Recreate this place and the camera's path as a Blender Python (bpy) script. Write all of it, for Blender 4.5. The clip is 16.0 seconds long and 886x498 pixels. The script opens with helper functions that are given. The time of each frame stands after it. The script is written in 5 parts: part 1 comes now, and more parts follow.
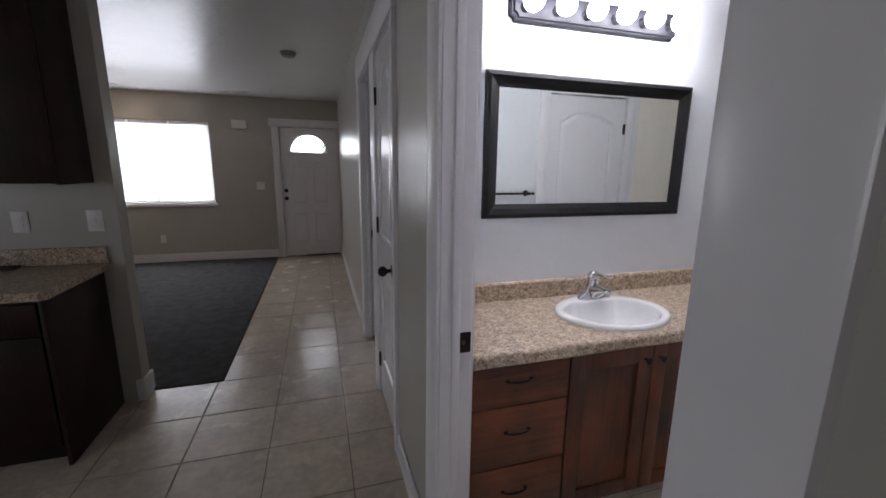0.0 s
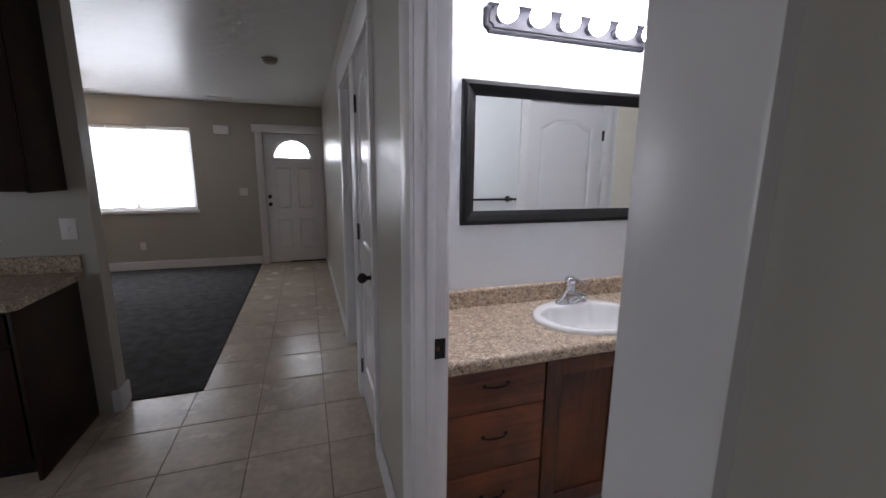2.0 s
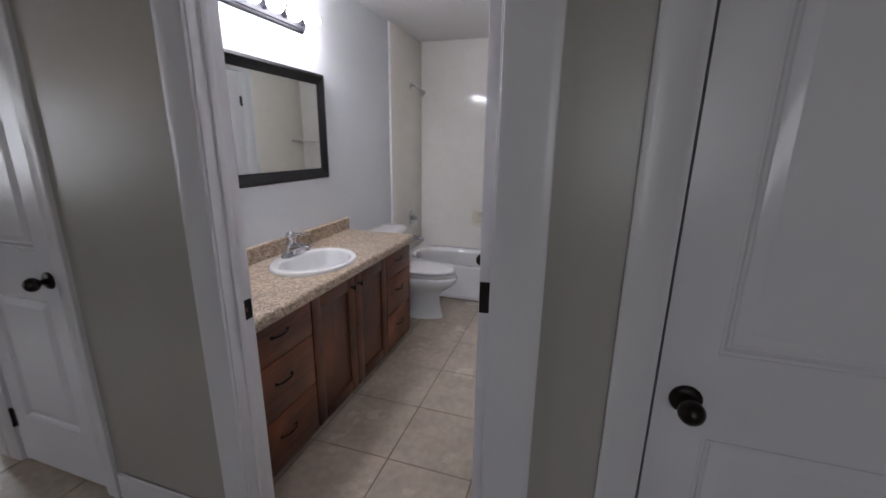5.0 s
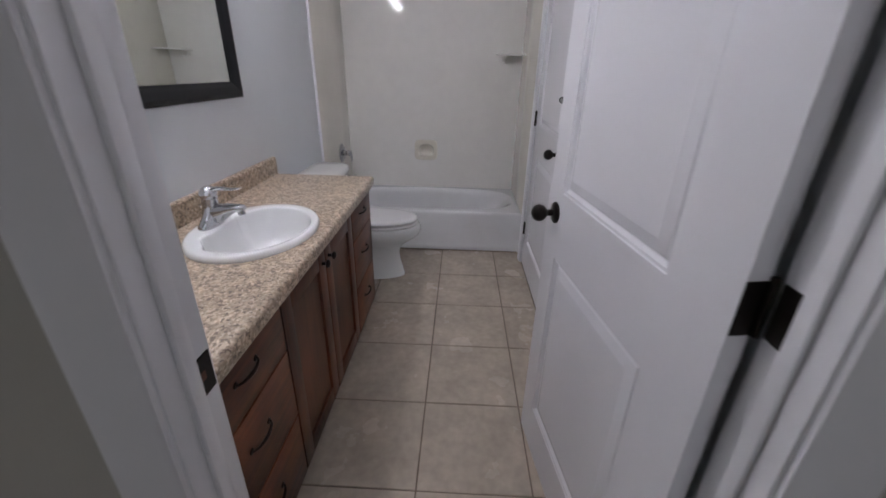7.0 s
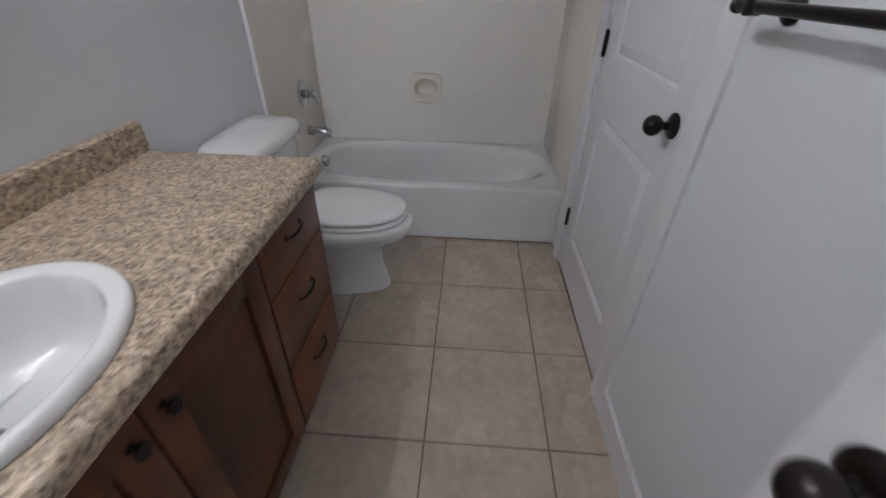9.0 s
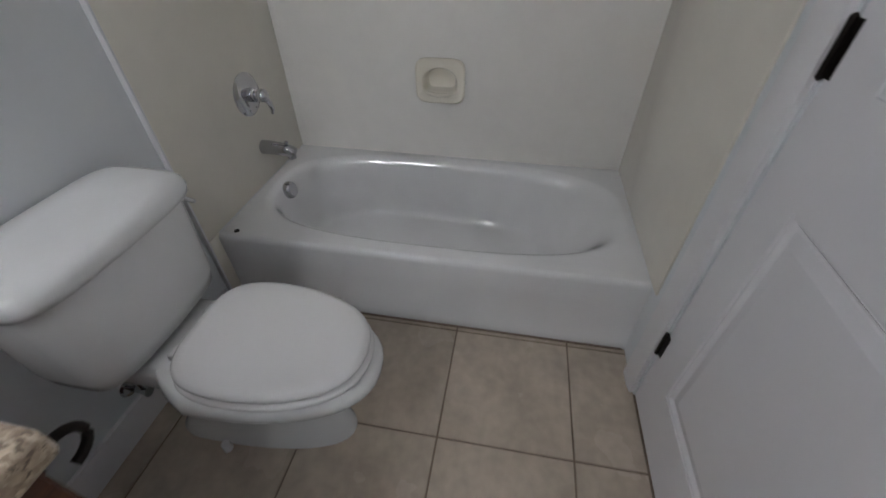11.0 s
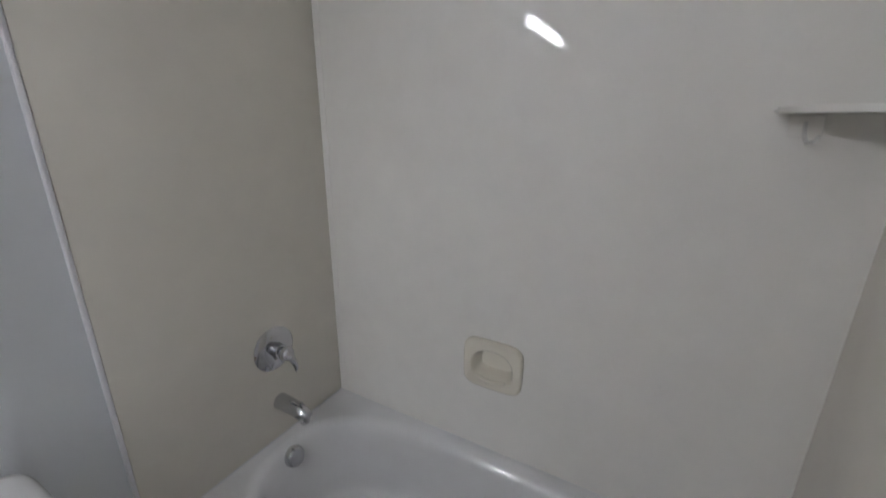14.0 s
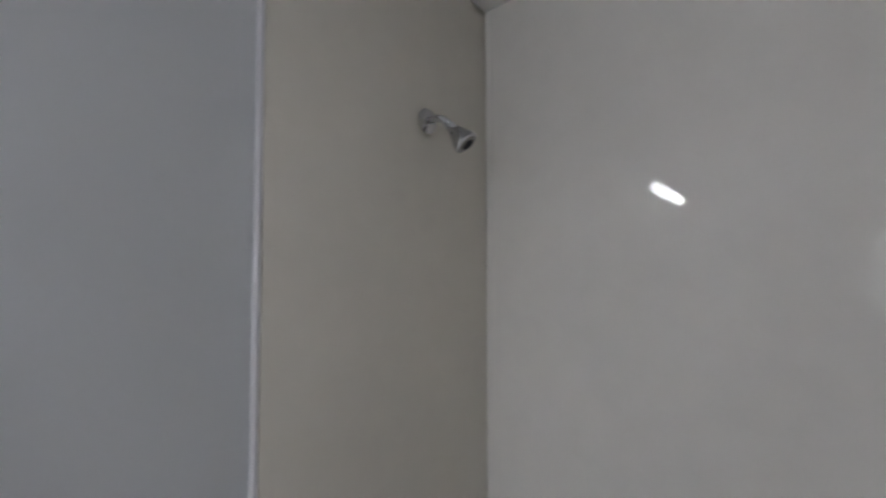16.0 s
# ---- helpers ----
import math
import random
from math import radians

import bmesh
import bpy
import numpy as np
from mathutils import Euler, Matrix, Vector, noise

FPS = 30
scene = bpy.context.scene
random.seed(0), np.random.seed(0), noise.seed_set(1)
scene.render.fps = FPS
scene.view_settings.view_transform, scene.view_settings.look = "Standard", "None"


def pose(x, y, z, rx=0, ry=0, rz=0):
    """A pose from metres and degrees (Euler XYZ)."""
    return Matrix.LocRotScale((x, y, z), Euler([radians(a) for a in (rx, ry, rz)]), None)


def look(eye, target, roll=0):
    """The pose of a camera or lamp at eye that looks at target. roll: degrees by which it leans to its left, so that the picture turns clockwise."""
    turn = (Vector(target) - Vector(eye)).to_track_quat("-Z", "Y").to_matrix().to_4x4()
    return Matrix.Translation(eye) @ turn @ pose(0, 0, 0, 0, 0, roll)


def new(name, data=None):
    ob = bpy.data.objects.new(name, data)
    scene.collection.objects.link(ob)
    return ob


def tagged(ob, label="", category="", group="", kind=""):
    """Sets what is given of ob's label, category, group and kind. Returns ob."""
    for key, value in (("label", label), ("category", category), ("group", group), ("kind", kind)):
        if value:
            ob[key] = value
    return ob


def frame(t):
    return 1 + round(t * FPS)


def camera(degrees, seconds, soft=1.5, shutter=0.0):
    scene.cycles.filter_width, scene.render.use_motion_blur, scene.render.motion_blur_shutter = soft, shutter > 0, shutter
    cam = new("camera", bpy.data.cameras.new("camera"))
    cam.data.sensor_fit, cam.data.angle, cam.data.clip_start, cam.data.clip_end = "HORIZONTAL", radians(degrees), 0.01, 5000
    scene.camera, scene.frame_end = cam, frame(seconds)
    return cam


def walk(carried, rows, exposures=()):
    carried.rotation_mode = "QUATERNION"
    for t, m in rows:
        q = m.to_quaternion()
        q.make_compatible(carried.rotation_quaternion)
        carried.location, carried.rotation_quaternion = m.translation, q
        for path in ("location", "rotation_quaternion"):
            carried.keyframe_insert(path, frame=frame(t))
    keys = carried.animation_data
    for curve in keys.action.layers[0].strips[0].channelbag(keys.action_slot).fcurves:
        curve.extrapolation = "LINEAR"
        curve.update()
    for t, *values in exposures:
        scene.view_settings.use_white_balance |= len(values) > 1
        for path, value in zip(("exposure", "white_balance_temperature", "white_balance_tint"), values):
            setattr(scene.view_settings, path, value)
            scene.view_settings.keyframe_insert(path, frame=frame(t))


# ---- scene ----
cam = camera(95.6, 16.0, soft=1.6, shutter=0.4)
PATH = [
    (0, (-0.01, -0.017, 1.435), (0.566, 1.857, 1.042), 0.7),
    (0.5, (0.004, -0.024, 1.45), (0.574, 1.86, 1.098), 0.7),
    (1, (0.008, -0.029, 1.453), (0.588, 1.851, 1.096), 0.7),
    (1.5, (0.008, -0.038, 1.448), (0.629, 1.828, 1.081), 0.8),
    (2, (0.028, -0.043, 1.447), (0.661, 1.818, 1.077), 0.6),
    (2.5, (0.051, -0.053, 1.488), (0.843, 1.758, 1.185), 0.5),
    (3, (-0.025, -0.064, 1.538), (1.153, 1.534, 1.302), 1.0),
    (3.5, (-0.189, -0.028, 1.547), (1.302, 1.291, 1.345), 1.1),
    (4, (-0.357, -0.011, 1.508), (1.278, 1.11, 1.247), 1.0),
    (4.5, (-0.503, -0.005, 1.442), (1.255, 0.866, 1.054), 0.9),
    (4.7, (-0.575, 0.028, 1.445), (1.227, 0.775, 1.005), 0.9),
    (6.8, (-0.165, 0.635, 1.343), (1.681, 0.739, 0.579), 1.0),
    (7, (-0.066, 0.702, 1.338), (1.759, 0.769, 0.522), 1.1),
    (7.5, (0.136, 0.735, 1.316), (1.896, 0.746, 0.365), 1.3),
    (8, (0.409, 0.65, 1.298), (2.121, 0.744, 0.269), 1.2),
    (8.5, (0.663, 0.661, 1.26), (2.335, 0.786, 0.17), 1.3),
    (9, (0.944, 0.724, 1.26), (2.596, 0.818, 0.136), 1.2),
    (9.5, (1.227, 0.725, 1.234), (2.831, 0.813, 0.043), 1.5),
    (9.7, (1.341, 0.708, 1.24), (2.926, 0.806, 0.025), 1.5),
    (11.8, (2.213, 0.695, 1.208), (3.631, 1.147, -0.128), 1.7),
    (12, (2.268, 0.695, 1.201), (3.686, 1.227, -0.105), 1.9),
    (12.5, (2.421, 0.726, 1.263), (3.869, 1.299, 0.009), 2.5),
    (13, (2.514, 0.679, 1.324), (4.053, 1.295, 0.205), 1.9),
    (13.5, (2.545, 0.651, 1.386), (4.155, 1.387, 0.455), 1.6),
    (14, (2.541, 0.596, 1.426), (4.21, 1.523, 0.83), 0.5),
    (14.5, (2.537, 0.61, 1.513), (4.237, 1.591, 1.128), 0.4),
    (15, (2.53, 0.643, 1.592), (4.256, 1.625, 1.352), 0.4),
    (15.5, (2.514, 0.726, 1.631), (4.23, 1.751, 1.558), 0.3),
    (16, (2.513, 0.94, 1.584), (4.036, 2.235, 1.658), -0.0),
]
rows = [(t, look(eye, target, roll)) for t, eye, target, roll in PATH]
walk(cam, rows, [(0, 0.02, 6480, 15), (2.0, 0.02, 6480, 15), (3.0, 0.07, 6440, 15), (4.0, 0.02, 6500, 14), (4.5, -0.03, 6550, 14), (7.0, -0.15, 6480, 14),
                 (8.0, -0.27, 6450, 13), (8.8, -0.26, 6530, 11), (9.5, -0.25, 6660, 7), (12.0, -0.17, 6550, 7), (14.0, -0.12, 6550, 8), (15.0, -0.22, 6540, 8), (16.0, -0.42, 6500, 9)])

# ---- light ----
world = bpy.data.worlds.new("world")
scene.world = world
world.use_nodes = True
wn = world.node_tree
sky = wn.nodes.new("ShaderNodeTexSky")
sky.sky_type, sky.sun_disc = "NISHITA", False
sky.sun_elevation, sky.sun_rotation = radians(50), radians(83)
wn.links.new(sky.outputs[0], wn.nodes["Background"].inputs[0])
wn.nodes["Background"].inputs[1].default_value = 0.15
sun = new("sun", bpy.data.lights.new("sun", "SUN"))
sun.data.energy, sun.data.angle, sun.data.color = 5.0, radians(0.5), (1.0, 0.95, 0.88)
sun.matrix_world = look((0, 0, 20), (-8.0, -1.0, 10.0))


def window_lamp(name, where, towards, w, h, power, colour=(0.89, 0.935, 1.0)):
    lamp = new(name, bpy.data.lights.new(name, "AREA"))
    lamp.data.shape, lamp.data.size, lamp.data.size_y = "RECTANGLE", w, h
    lamp.data.energy, lamp.data.color = power, colour
    lamp.matrix_world = look(where, towards)
    return lamp


window_lamp("window_light", (-2.26, 6.72, 1.47), (-2.26, 0.0, 1.2), 1.45, 1.15, 18)
window_lamp("daylight_on_blind", (-2.26, 7.1, 1.5), (-2.26, 0.0, 1.4), 1.7, 1.3, 44)
window_lamp("daylight_on_bedroom_blind", (1.3, 5.75, 1.5), (1.3, 0.0, 1.4), 1.3, 1.2, 9)
window_lamp("bedroom_window_light", (1.3, 5.32, 1.45), (1.3, 2.0, 1.2), 1.2, 1.1, 3)
# added fill from the unseen kitchen side, brightens the hall wall and doors
window_lamp("kitchen_fill_light", (-3.96, -0.6, 1.5), (0.0, 0.4, 1.2), 1.1, 1.1, 16)
BULB = 79.0

# ---- materials ----


def material(name, colour, rough=0.5, metal=0.0, grain=0.0, scale=30.0, bump=0.0, bump_scale=120.0, blotch=0.0,
             blotch_scale=3.0, coat=0.0, vary=0.0, rough_vary=0.0, spec=0.5):
    """A painted or plain surface: colour with fine grain, large blotches, a per-object shift and a fine relief."""
    m = bpy.data.materials.new(name)
    m.use_nodes = True
    nt = m.node_tree
    n, ln = nt.nodes, nt.links.new
    b = n["Principled BSDF"]
    b.inputs["Roughness"].default_value, b.inputs["Metallic"].default_value = rough, metal
    b.inputs["Specular IOR Level"].default_value = spec
    if coat:
        b.inputs["Coat Weight"].default_value, b.inputs["Coat Roughness"].default_value = coat, 0.06
    co = n.new("ShaderNodeTexCoord")
    geo = n.new("ShaderNodeNewGeometry")
    out = n.new("ShaderNodeRGB")
    out.outputs[0].default_value = (*colour, 1)
    c = out.outputs[0]

    def modulate(c, fac, amount):
        mr = n.new("ShaderNodeMapRange")
        mr.inputs["To Min"].default_value, mr.inputs["To Max"].default_value = 1 - amount, 1 + amount
        ln(fac, mr.inputs["Value"])
        mx = n.new("ShaderNodeVectorMath")
        mx.operation = "SCALE"
        ln(c, mx.inputs[0]), ln(mr.outputs[0], mx.inputs["Scale"])
        return mx.outputs[0]

    for amount, sc, det in ((grain, scale, 4), (blotch, blotch_scale, 3)):
        if amount:
            t = n.new("ShaderNodeTexNoise")
            t.inputs["Scale"].default_value, t.inputs["Detail"].default_value = sc, det
            ln(geo.outputs["Position"], t.inputs["Vector"])
            c = modulate(c, t.outputs["Fac"], amount * 1.6)
    if vary:
        oi = n.new("ShaderNodeObjectInfo")
        c = modulate(c, oi.outputs["Random"], vary)
    ln(c, b.inputs["Base Color"])
    if rough_vary:
        t = n.new("ShaderNodeTexNoise")
        t.inputs["Scale"].default_value, t.inputs["Detail"].default_value = 5.0, 4
        ln(geo.outputs["Position"], t.inputs["Vector"])
        mr = n.new("ShaderNodeMapRange")
        mr.inputs["To Min"].default_value, mr.inputs["To Max"].default_value = rough - rough_vary, rough + rough_vary
        ln(t.outputs["Fac"], mr.inputs["Value"]), ln(mr.outputs[0], b.inputs["Roughness"])
    if bump:
        t = n.new("ShaderNodeTexNoise")
        t.inputs["Scale"].default_value, t.inputs["Detail"].default_value = bump_scale, 3
        ln(geo.outputs["Position"], t.inputs["Vector"])
        bp = n.new("ShaderNodeBump")
        bp.inputs["Strength"].default_value, bp.inputs["Distance"].default_value = bump, 0.004
        ln(t.outputs["Fac"], bp.inputs["Height"]), ln(bp.outputs[0], b.inputs["Normal"])
    return m


def wood(name, dark, light, along="x", rough=0.38):
    """Stained wood with streaks that run along one axis and darker clouds."""
    m = bpy.data.materials.new(name)
    m.use_nodes = True
    n, ln = m.node_tree.nodes, m.node_tree.links.new
    b = n["Principled BSDF"]
    b.inputs["Roughness"].default_value = rough
    geo, oi = n.new("ShaderNodeNewGeometry"), n.new("ShaderNodeObjectInfo")
    mp = n.new("ShaderNodeMapping")
    mp.inputs["Scale"].default_value = {"x": (2.5, 60, 60), "z": (60, 60, 2.5)}[along]
    add = n.new("ShaderNodeVectorMath")
    comb = n.new("ShaderNodeCombineXYZ")
    far = n.new("ShaderNodeMath")
    far.operation = "MULTIPLY"
    far.inputs[1].default_value = 7.0
    ln(oi.outputs["Random"], far.inputs[0])
    for i in range(3):
        ln(far.outputs[0], comb.inputs[i])
    ln(geo.outputs["Position"], add.inputs[0]), ln(comb.outputs[0], add.inputs[1])
    ln(add.outputs[0], mp.inputs["Vector"])
    streak, cloud = n.new("ShaderNodeTexNoise"), n.new("ShaderNodeTexNoise")
    streak.inputs["Scale"].default_value, streak.inputs["Detail"].default_value = 1.0, 5
    streak.inputs["Distortion"].default_value = 0.8
    cloud.inputs["Scale"].default_value, cloud.inputs["Detail"].default_value = 4.2, 5
    ln(mp.outputs[0], streak.inputs["Vector"]), ln(add.outputs[0], cloud.inputs["Vector"])
    mul = n.new("ShaderNodeMath")
    mul.operation = "MULTIPLY_ADD"
    ln(streak.outputs["Fac"], mul.inputs[0])
    mul.inputs[1].default_value = 0.5
    ln(cloud.outputs["Fac"], mul.inputs[2])
    rp = n.new("ShaderNodeValToRGB")
    rp.color_ramp.elements[0].position, rp.color_ramp.elements[0].color = 0.5, (*dark, 1)
    rp.color_ramp.elements[1].position, rp.color_ramp.elements[1].color = 0.98, (*light, 1)
    ln(mul.outputs[0], rp.inputs[0]), ln(rp.outputs[0], b.inputs["Base Color"])
    bp = n.new("ShaderNodeBump")
    bp.inputs["Strength"].default_value, bp.inputs["Distance"].default_value = 0.12, 0.002
    ln(streak.outputs["Fac"], bp.inputs["Height"]), ln(bp.outputs[0], b.inputs["Normal"])
    return m


def granite(name):
    """Speckled tan laminate: pale cells, brown flecks and dark grains."""
    m = bpy.data.materials.new(name)
    m.use_nodes = True
    n, ln = m.node_tree.nodes, m.node_tree.links.new
    b = n["Principled BSDF"]
    b.inputs["Roughness"].default_value = 0.34
    geo = n.new("ShaderNodeNewGeometry")
    vo = n.new("ShaderNodeTexVoronoi")
    vo.inputs["Scale"].default_value = 150
    wob = n.new("ShaderNodeTexNoise")
    wob.inputs["Scale"].default_value, wob.inputs["Detail"].default_value = 90, 3
    mixv = n.new("ShaderNodeVectorMath")
    mixv.operation = "MULTIPLY_ADD"
    mixv.inputs[1].default_value = (0.02, 0.02, 0.02)
    ln(geo.outputs["Position"], wob.inputs["Vector"])
    ln(wob.outputs["Color"], mixv.inputs[0]), ln(geo.outputs["Position"], mixv.inputs[2])
    ln(mixv.outputs[0], vo.inputs["Vector"])
    sep = n.new("ShaderNodeSeparateColor")
    ln(vo.outputs["Color"], sep.inputs[0])
    rp = n.new("ShaderNodeValToRGB")
    e = rp.color_ramp.elements
    rp.color_ramp.interpolation = "LINEAR"
    e[0].position, e[0].color = 0.0, (0.150, 0.108, 0.080, 1)
    e[1].position, e[1].color = 1.0, (0.61, 0.505, 0.395, 1)
    for p, c in ((0.14, (0.225, 0.170, 0.128)), (0.25, (0.34, 0.254, 0.185)), (0.55, (0.435, 0.335, 0.243)), (0.8, (0.53, 0.425, 0.317))):
        q = e.new(p)
        q.color = (*c, 1)
    ln(sep.outputs[0], rp.inputs[0])
    big = n.new("ShaderNodeTexNoise")
    big.inputs["Scale"].default_value, big.inputs["Detail"].default_value = 48, 3
    ln(geo.outputs["Position"], big.inputs["Vector"])
    mr = n.new("ShaderNodeMapRange")
    mr.inputs["From Min"].default_value, mr.inputs["From Max"].default_value = 0.3, 0.7
    mr.inputs["To Min"].default_value, mr.inputs["To Max"].default_value = 0.72, 1.24
    ln(big.outputs["Fac"], mr.inputs["Value"])
    sc = n.new("ShaderNodeVectorMath")
    sc.operation = "SCALE"
    ln(rp.outputs[0], sc.inputs[0]), ln(mr.outputs[0], sc.inputs["Scale"])
    ln(sc.outputs[0], b.inputs["Base Color"])
    return m


def ceiling_texture(name, colour, rough):
    """Glossy knock-down plaster: flat islands with soft edges."""
    m = material(name, colour, rough, blotch=0.03)
    n, ln = m.node_tree.nodes, m.node_tree.links.new
    geo, t, rp, bp = (n.new("ShaderNodeNewGeometry"), n.new("ShaderNodeTexNoise"), n.new("ShaderNodeMapRange"), n.new("ShaderNodeBump"))
    t.inputs["Scale"].default_value, t.inputs["Detail"].default_value = 7, 3
    rp.inputs["From Min"].default_value, rp.inputs["From Max"].default_value = 0.42, 0.62
    bp.inputs["Strength"].default_value, bp.inputs["Distance"].default_value = 0.38, 0.005
    ln(geo.outputs["Position"], t.inputs["Vector"]), ln(t.outputs["Fac"], rp.inputs["Value"])
    b = n["Principled BSDF"]
    ln(rp.outputs[0], bp.inputs["Height"]), ln(bp.outputs[0], b.inputs["Normal"])
    return m


def glow(name, colour, strength):
    m = bpy.data.materials.new(name)
    m.use_nodes = True
    b = m.node_tree.nodes["Principled BSDF"]
    b.inputs["Base Color"].default_value = (0.8, 0.8, 0.8, 1)
    b.inputs["Emission Color"].default_value = (*colour, 1)
    b.inputs["Emission Strength"].default_value = strength
    return m


BATH_PAINT = material("bath_paint", (0.72, 0.742, 0.765), 0.45, bump=0.07, bump_scale=170, blotch=0.02)
HALL_PAINT = material("hall_paint", (0.43, 0.41, 0.37), 0.31, bump=0.10, bump_scale=150, blotch=0.03)
TRIM = material("trim_paint", (0.76, 0.75, 0.77), 0.30, bump=0.03, bump_scale=60, blotch=0.03, blotch_scale=6)
DOOR_PAINT = material("door_paint", (0.76, 0.75, 0.78), 0.23, bump=0.03, bump_scale=240, blotch=0.02)
CEILING = ceiling_texture("knockdown_ceiling", (0.71, 0.70, 0.69), 0.33)
BATH_CEILING = material("bath_ceiling_paint", (0.76, 0.75, 0.75), 0.5, bump=0.15, bump_scale=120)
TILE = material("beige_ceramic_tile", (0.485, 0.41, 0.335), 0.26, grain=0.10, scale=26, blotch=0.16, blotch_scale=6.5, vary=0.06,
                bump=0.06, bump_scale=38, rough_vary=0.05)
GROUT = material("brown_grout", (0.20, 0.155, 0.12), 0.9, grain=0.2, scale=200)
CARPET = material("charcoal_carpet", (0.080, 0.081, 0.086), 0.95, grain=0.4, scale=190, blotch=0.42, blotch_scale=11, bump=0.8,
                  bump_scale=420, spec=0.1)
COUNTER = granite("speckled_laminate")
CHERRY = wood("cherry_stain_x", (0.030, 0.0095, 0.005), (0.205, 0.060, 0.021), "x")
CHERRY_UP = wood("cherry_stain_z", (0.017, 0.0052, 0.003), (0.145, 0.042, 0.0145), "z")
ESPRESSO = wood("espresso_stain", (0.006, 0.0028, 0.002), (0.028, 0.012, 0.007), "z", 0.5)
ESPRESSO.node_tree.nodes["Principled BSDF"].inputs["Specular IOR Level"].default_value = 0.22
PORCELAIN = material("white_porcelain", (0.80, 0.80, 0.80), 0.09, blotch=0.015)
SEAT_PLASTIC = material("white_seat_plastic", (0.78, 0.77, 0.77), 0.22, blotch=0.015)
ENAMEL = material("white_tub_enamel", (0.81, 0.81, 0.82), 0.06, blotch=0.05, blotch_scale=5, rough_vary=0.02, coat=1.0, spec=0.6)
# side panels: a darker, yellower cream than the back panel
SURROUND_SIDE = material("tan_cream_cultured_panel", (0.80, 0.762, 0.685), 0.03, blotch=0.03, blotch_scale=4, grain=0.02, scale=14, rough_vary=0.012, spec=0.2)
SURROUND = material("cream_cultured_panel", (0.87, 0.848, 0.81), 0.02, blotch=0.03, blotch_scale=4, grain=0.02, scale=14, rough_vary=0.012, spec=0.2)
SOAP_CERAMIC = material("cream_ceramic", (0.85, 0.80, 0.70), 0.22, blotch=0.03)
CHROME = material("chrome", (0.55, 0.55, 0.57), 0.07, metal=1.0, rough_vary=0.03)
BRONZE = material("oil_rubbed_bronze", (0.022, 0.017, 0.015), 0.30, metal=0.7, blotch=0.3, blotch_scale=40)
BLACK_FRAME = material("black_frame_paint", (0.010, 0.010, 0.011), 0.42, bump=0.08, bump_scale=80, spec=0.25)
PEWTER = material("brushed_pewter", (0.009, 0.009, 0.013), 0.55, spec=0.2, metal=0.0, blotch=0.15, blotch_scale=30)
MIRROR = material("mirror_silver", (0.86, 0.89, 0.87), 0.0, metal=1.0)
PLASTIC = material("white_plastic", (0.74, 0.73, 0.71), 0.35)
# plain dull spray face; on the smoke detector the backlit shade is painted in
DULL_SHADE_PLASTIC = material("dull_shade_plastic", (0.30, 0.275, 0.245), 0.45)
RUBBER = material("black_rubber", (0.012, 0.012, 0.012), 0.6)
BULB_GLOW = glow("lit_bulb", (0.955, 0.965, 1.03), BULB)
SLAT = material("white_blind_slat", (0.82, 0.83, 0.85), 0.45)
nt = SLAT.node_tree
tr, mx = nt.nodes.new("ShaderNodeBsdfTranslucent"), nt.nodes.new("ShaderNodeMixShader")
tr.inputs[0].default_value, mx.inputs[0].default_value = (0.85, 0.86, 0.88, 1), 0.5
nt.links.new(nt.nodes["Principled BSDF"].outputs[0], mx.inputs[1])
nt.links.new(tr.outputs[0], mx.inputs[2]), nt.links.new(mx.outputs[0], nt.nodes["Material Output"].inputs["Surface"])
GLASS = bpy.data.materials.new("clear_glass")
GLASS.use_nodes = True
b = GLASS.node_tree.nodes["Principled BSDF"]
b.inputs["Transmission Weight"].default_value, b.inputs["Roughness"].default_value = 1.0, 0.0
b.inputs["IOR"].default_value = 1.02
SKY_GLOW = glow("bright_overcast_haze", (0.86, 0.93, 1.0), 16.0)
GRASS = material("lawn", (0.06, 0.09, 0.03), 0.9, grain=0.4, scale=8)
FOLIAGE = material("leaves", (0.09, 0.15, 0.07), 0.6, vary=0.3, grain=0.3, scale=4)

nt = FOLIAGE.node_tree
tr, mx = nt.nodes.new("ShaderNodeBsdfTranslucent"), nt.nodes.new("ShaderNodeMixShader")
tr.inputs[0].default_value, mx.inputs[0].default_value = (0.22, 0.36, 0.24, 1), 0.6
nt.links.new(nt.nodes["Principled BSDF"].outputs[0], mx.inputs[1])
nt.links.new(tr.outputs[0], mx.inputs[2]), nt.links.new(mx.outputs[0], nt.nodes["Material Output"].inputs["Surface"])

# ---- mesh helpers ----


def link_mesh(name, bm, mat, angle=38):
    bmesh.ops.recalc_face_normals(bm, faces=bm.faces)
    me = bpy.data.meshes.new(name)
    bm.to_mesh(me)
    bm.free()
    for mt in (mat if isinstance(mat, (list, tuple)) else [mat]):
        me.materials.append(mt)
    me.polygons.foreach_set("use_smooth", [True] * len(me.polygons))
    me.set_sharp_from_angle(angle=radians(angle))
    return me


def structure(name, bm, mat, label, category, angle=38):
    return tagged(new(name, link_mesh(name, bm, mat, angle)), label, category, kind="structure")


def thing(name, place, label, category, group="", kind=""):
    ob = new(name)
    ob.empty_display_size = 0.05
    ob.matrix_world = place if isinstance(place, Matrix) else Matrix.Translation(place)
    return tagged(ob, label, category, group, kind)


def root_place(ob):
    m = ob.matrix_basis.copy()
    while ob.parent:
        ob = ob.parent
        m = ob.matrix_basis @ m
    return m


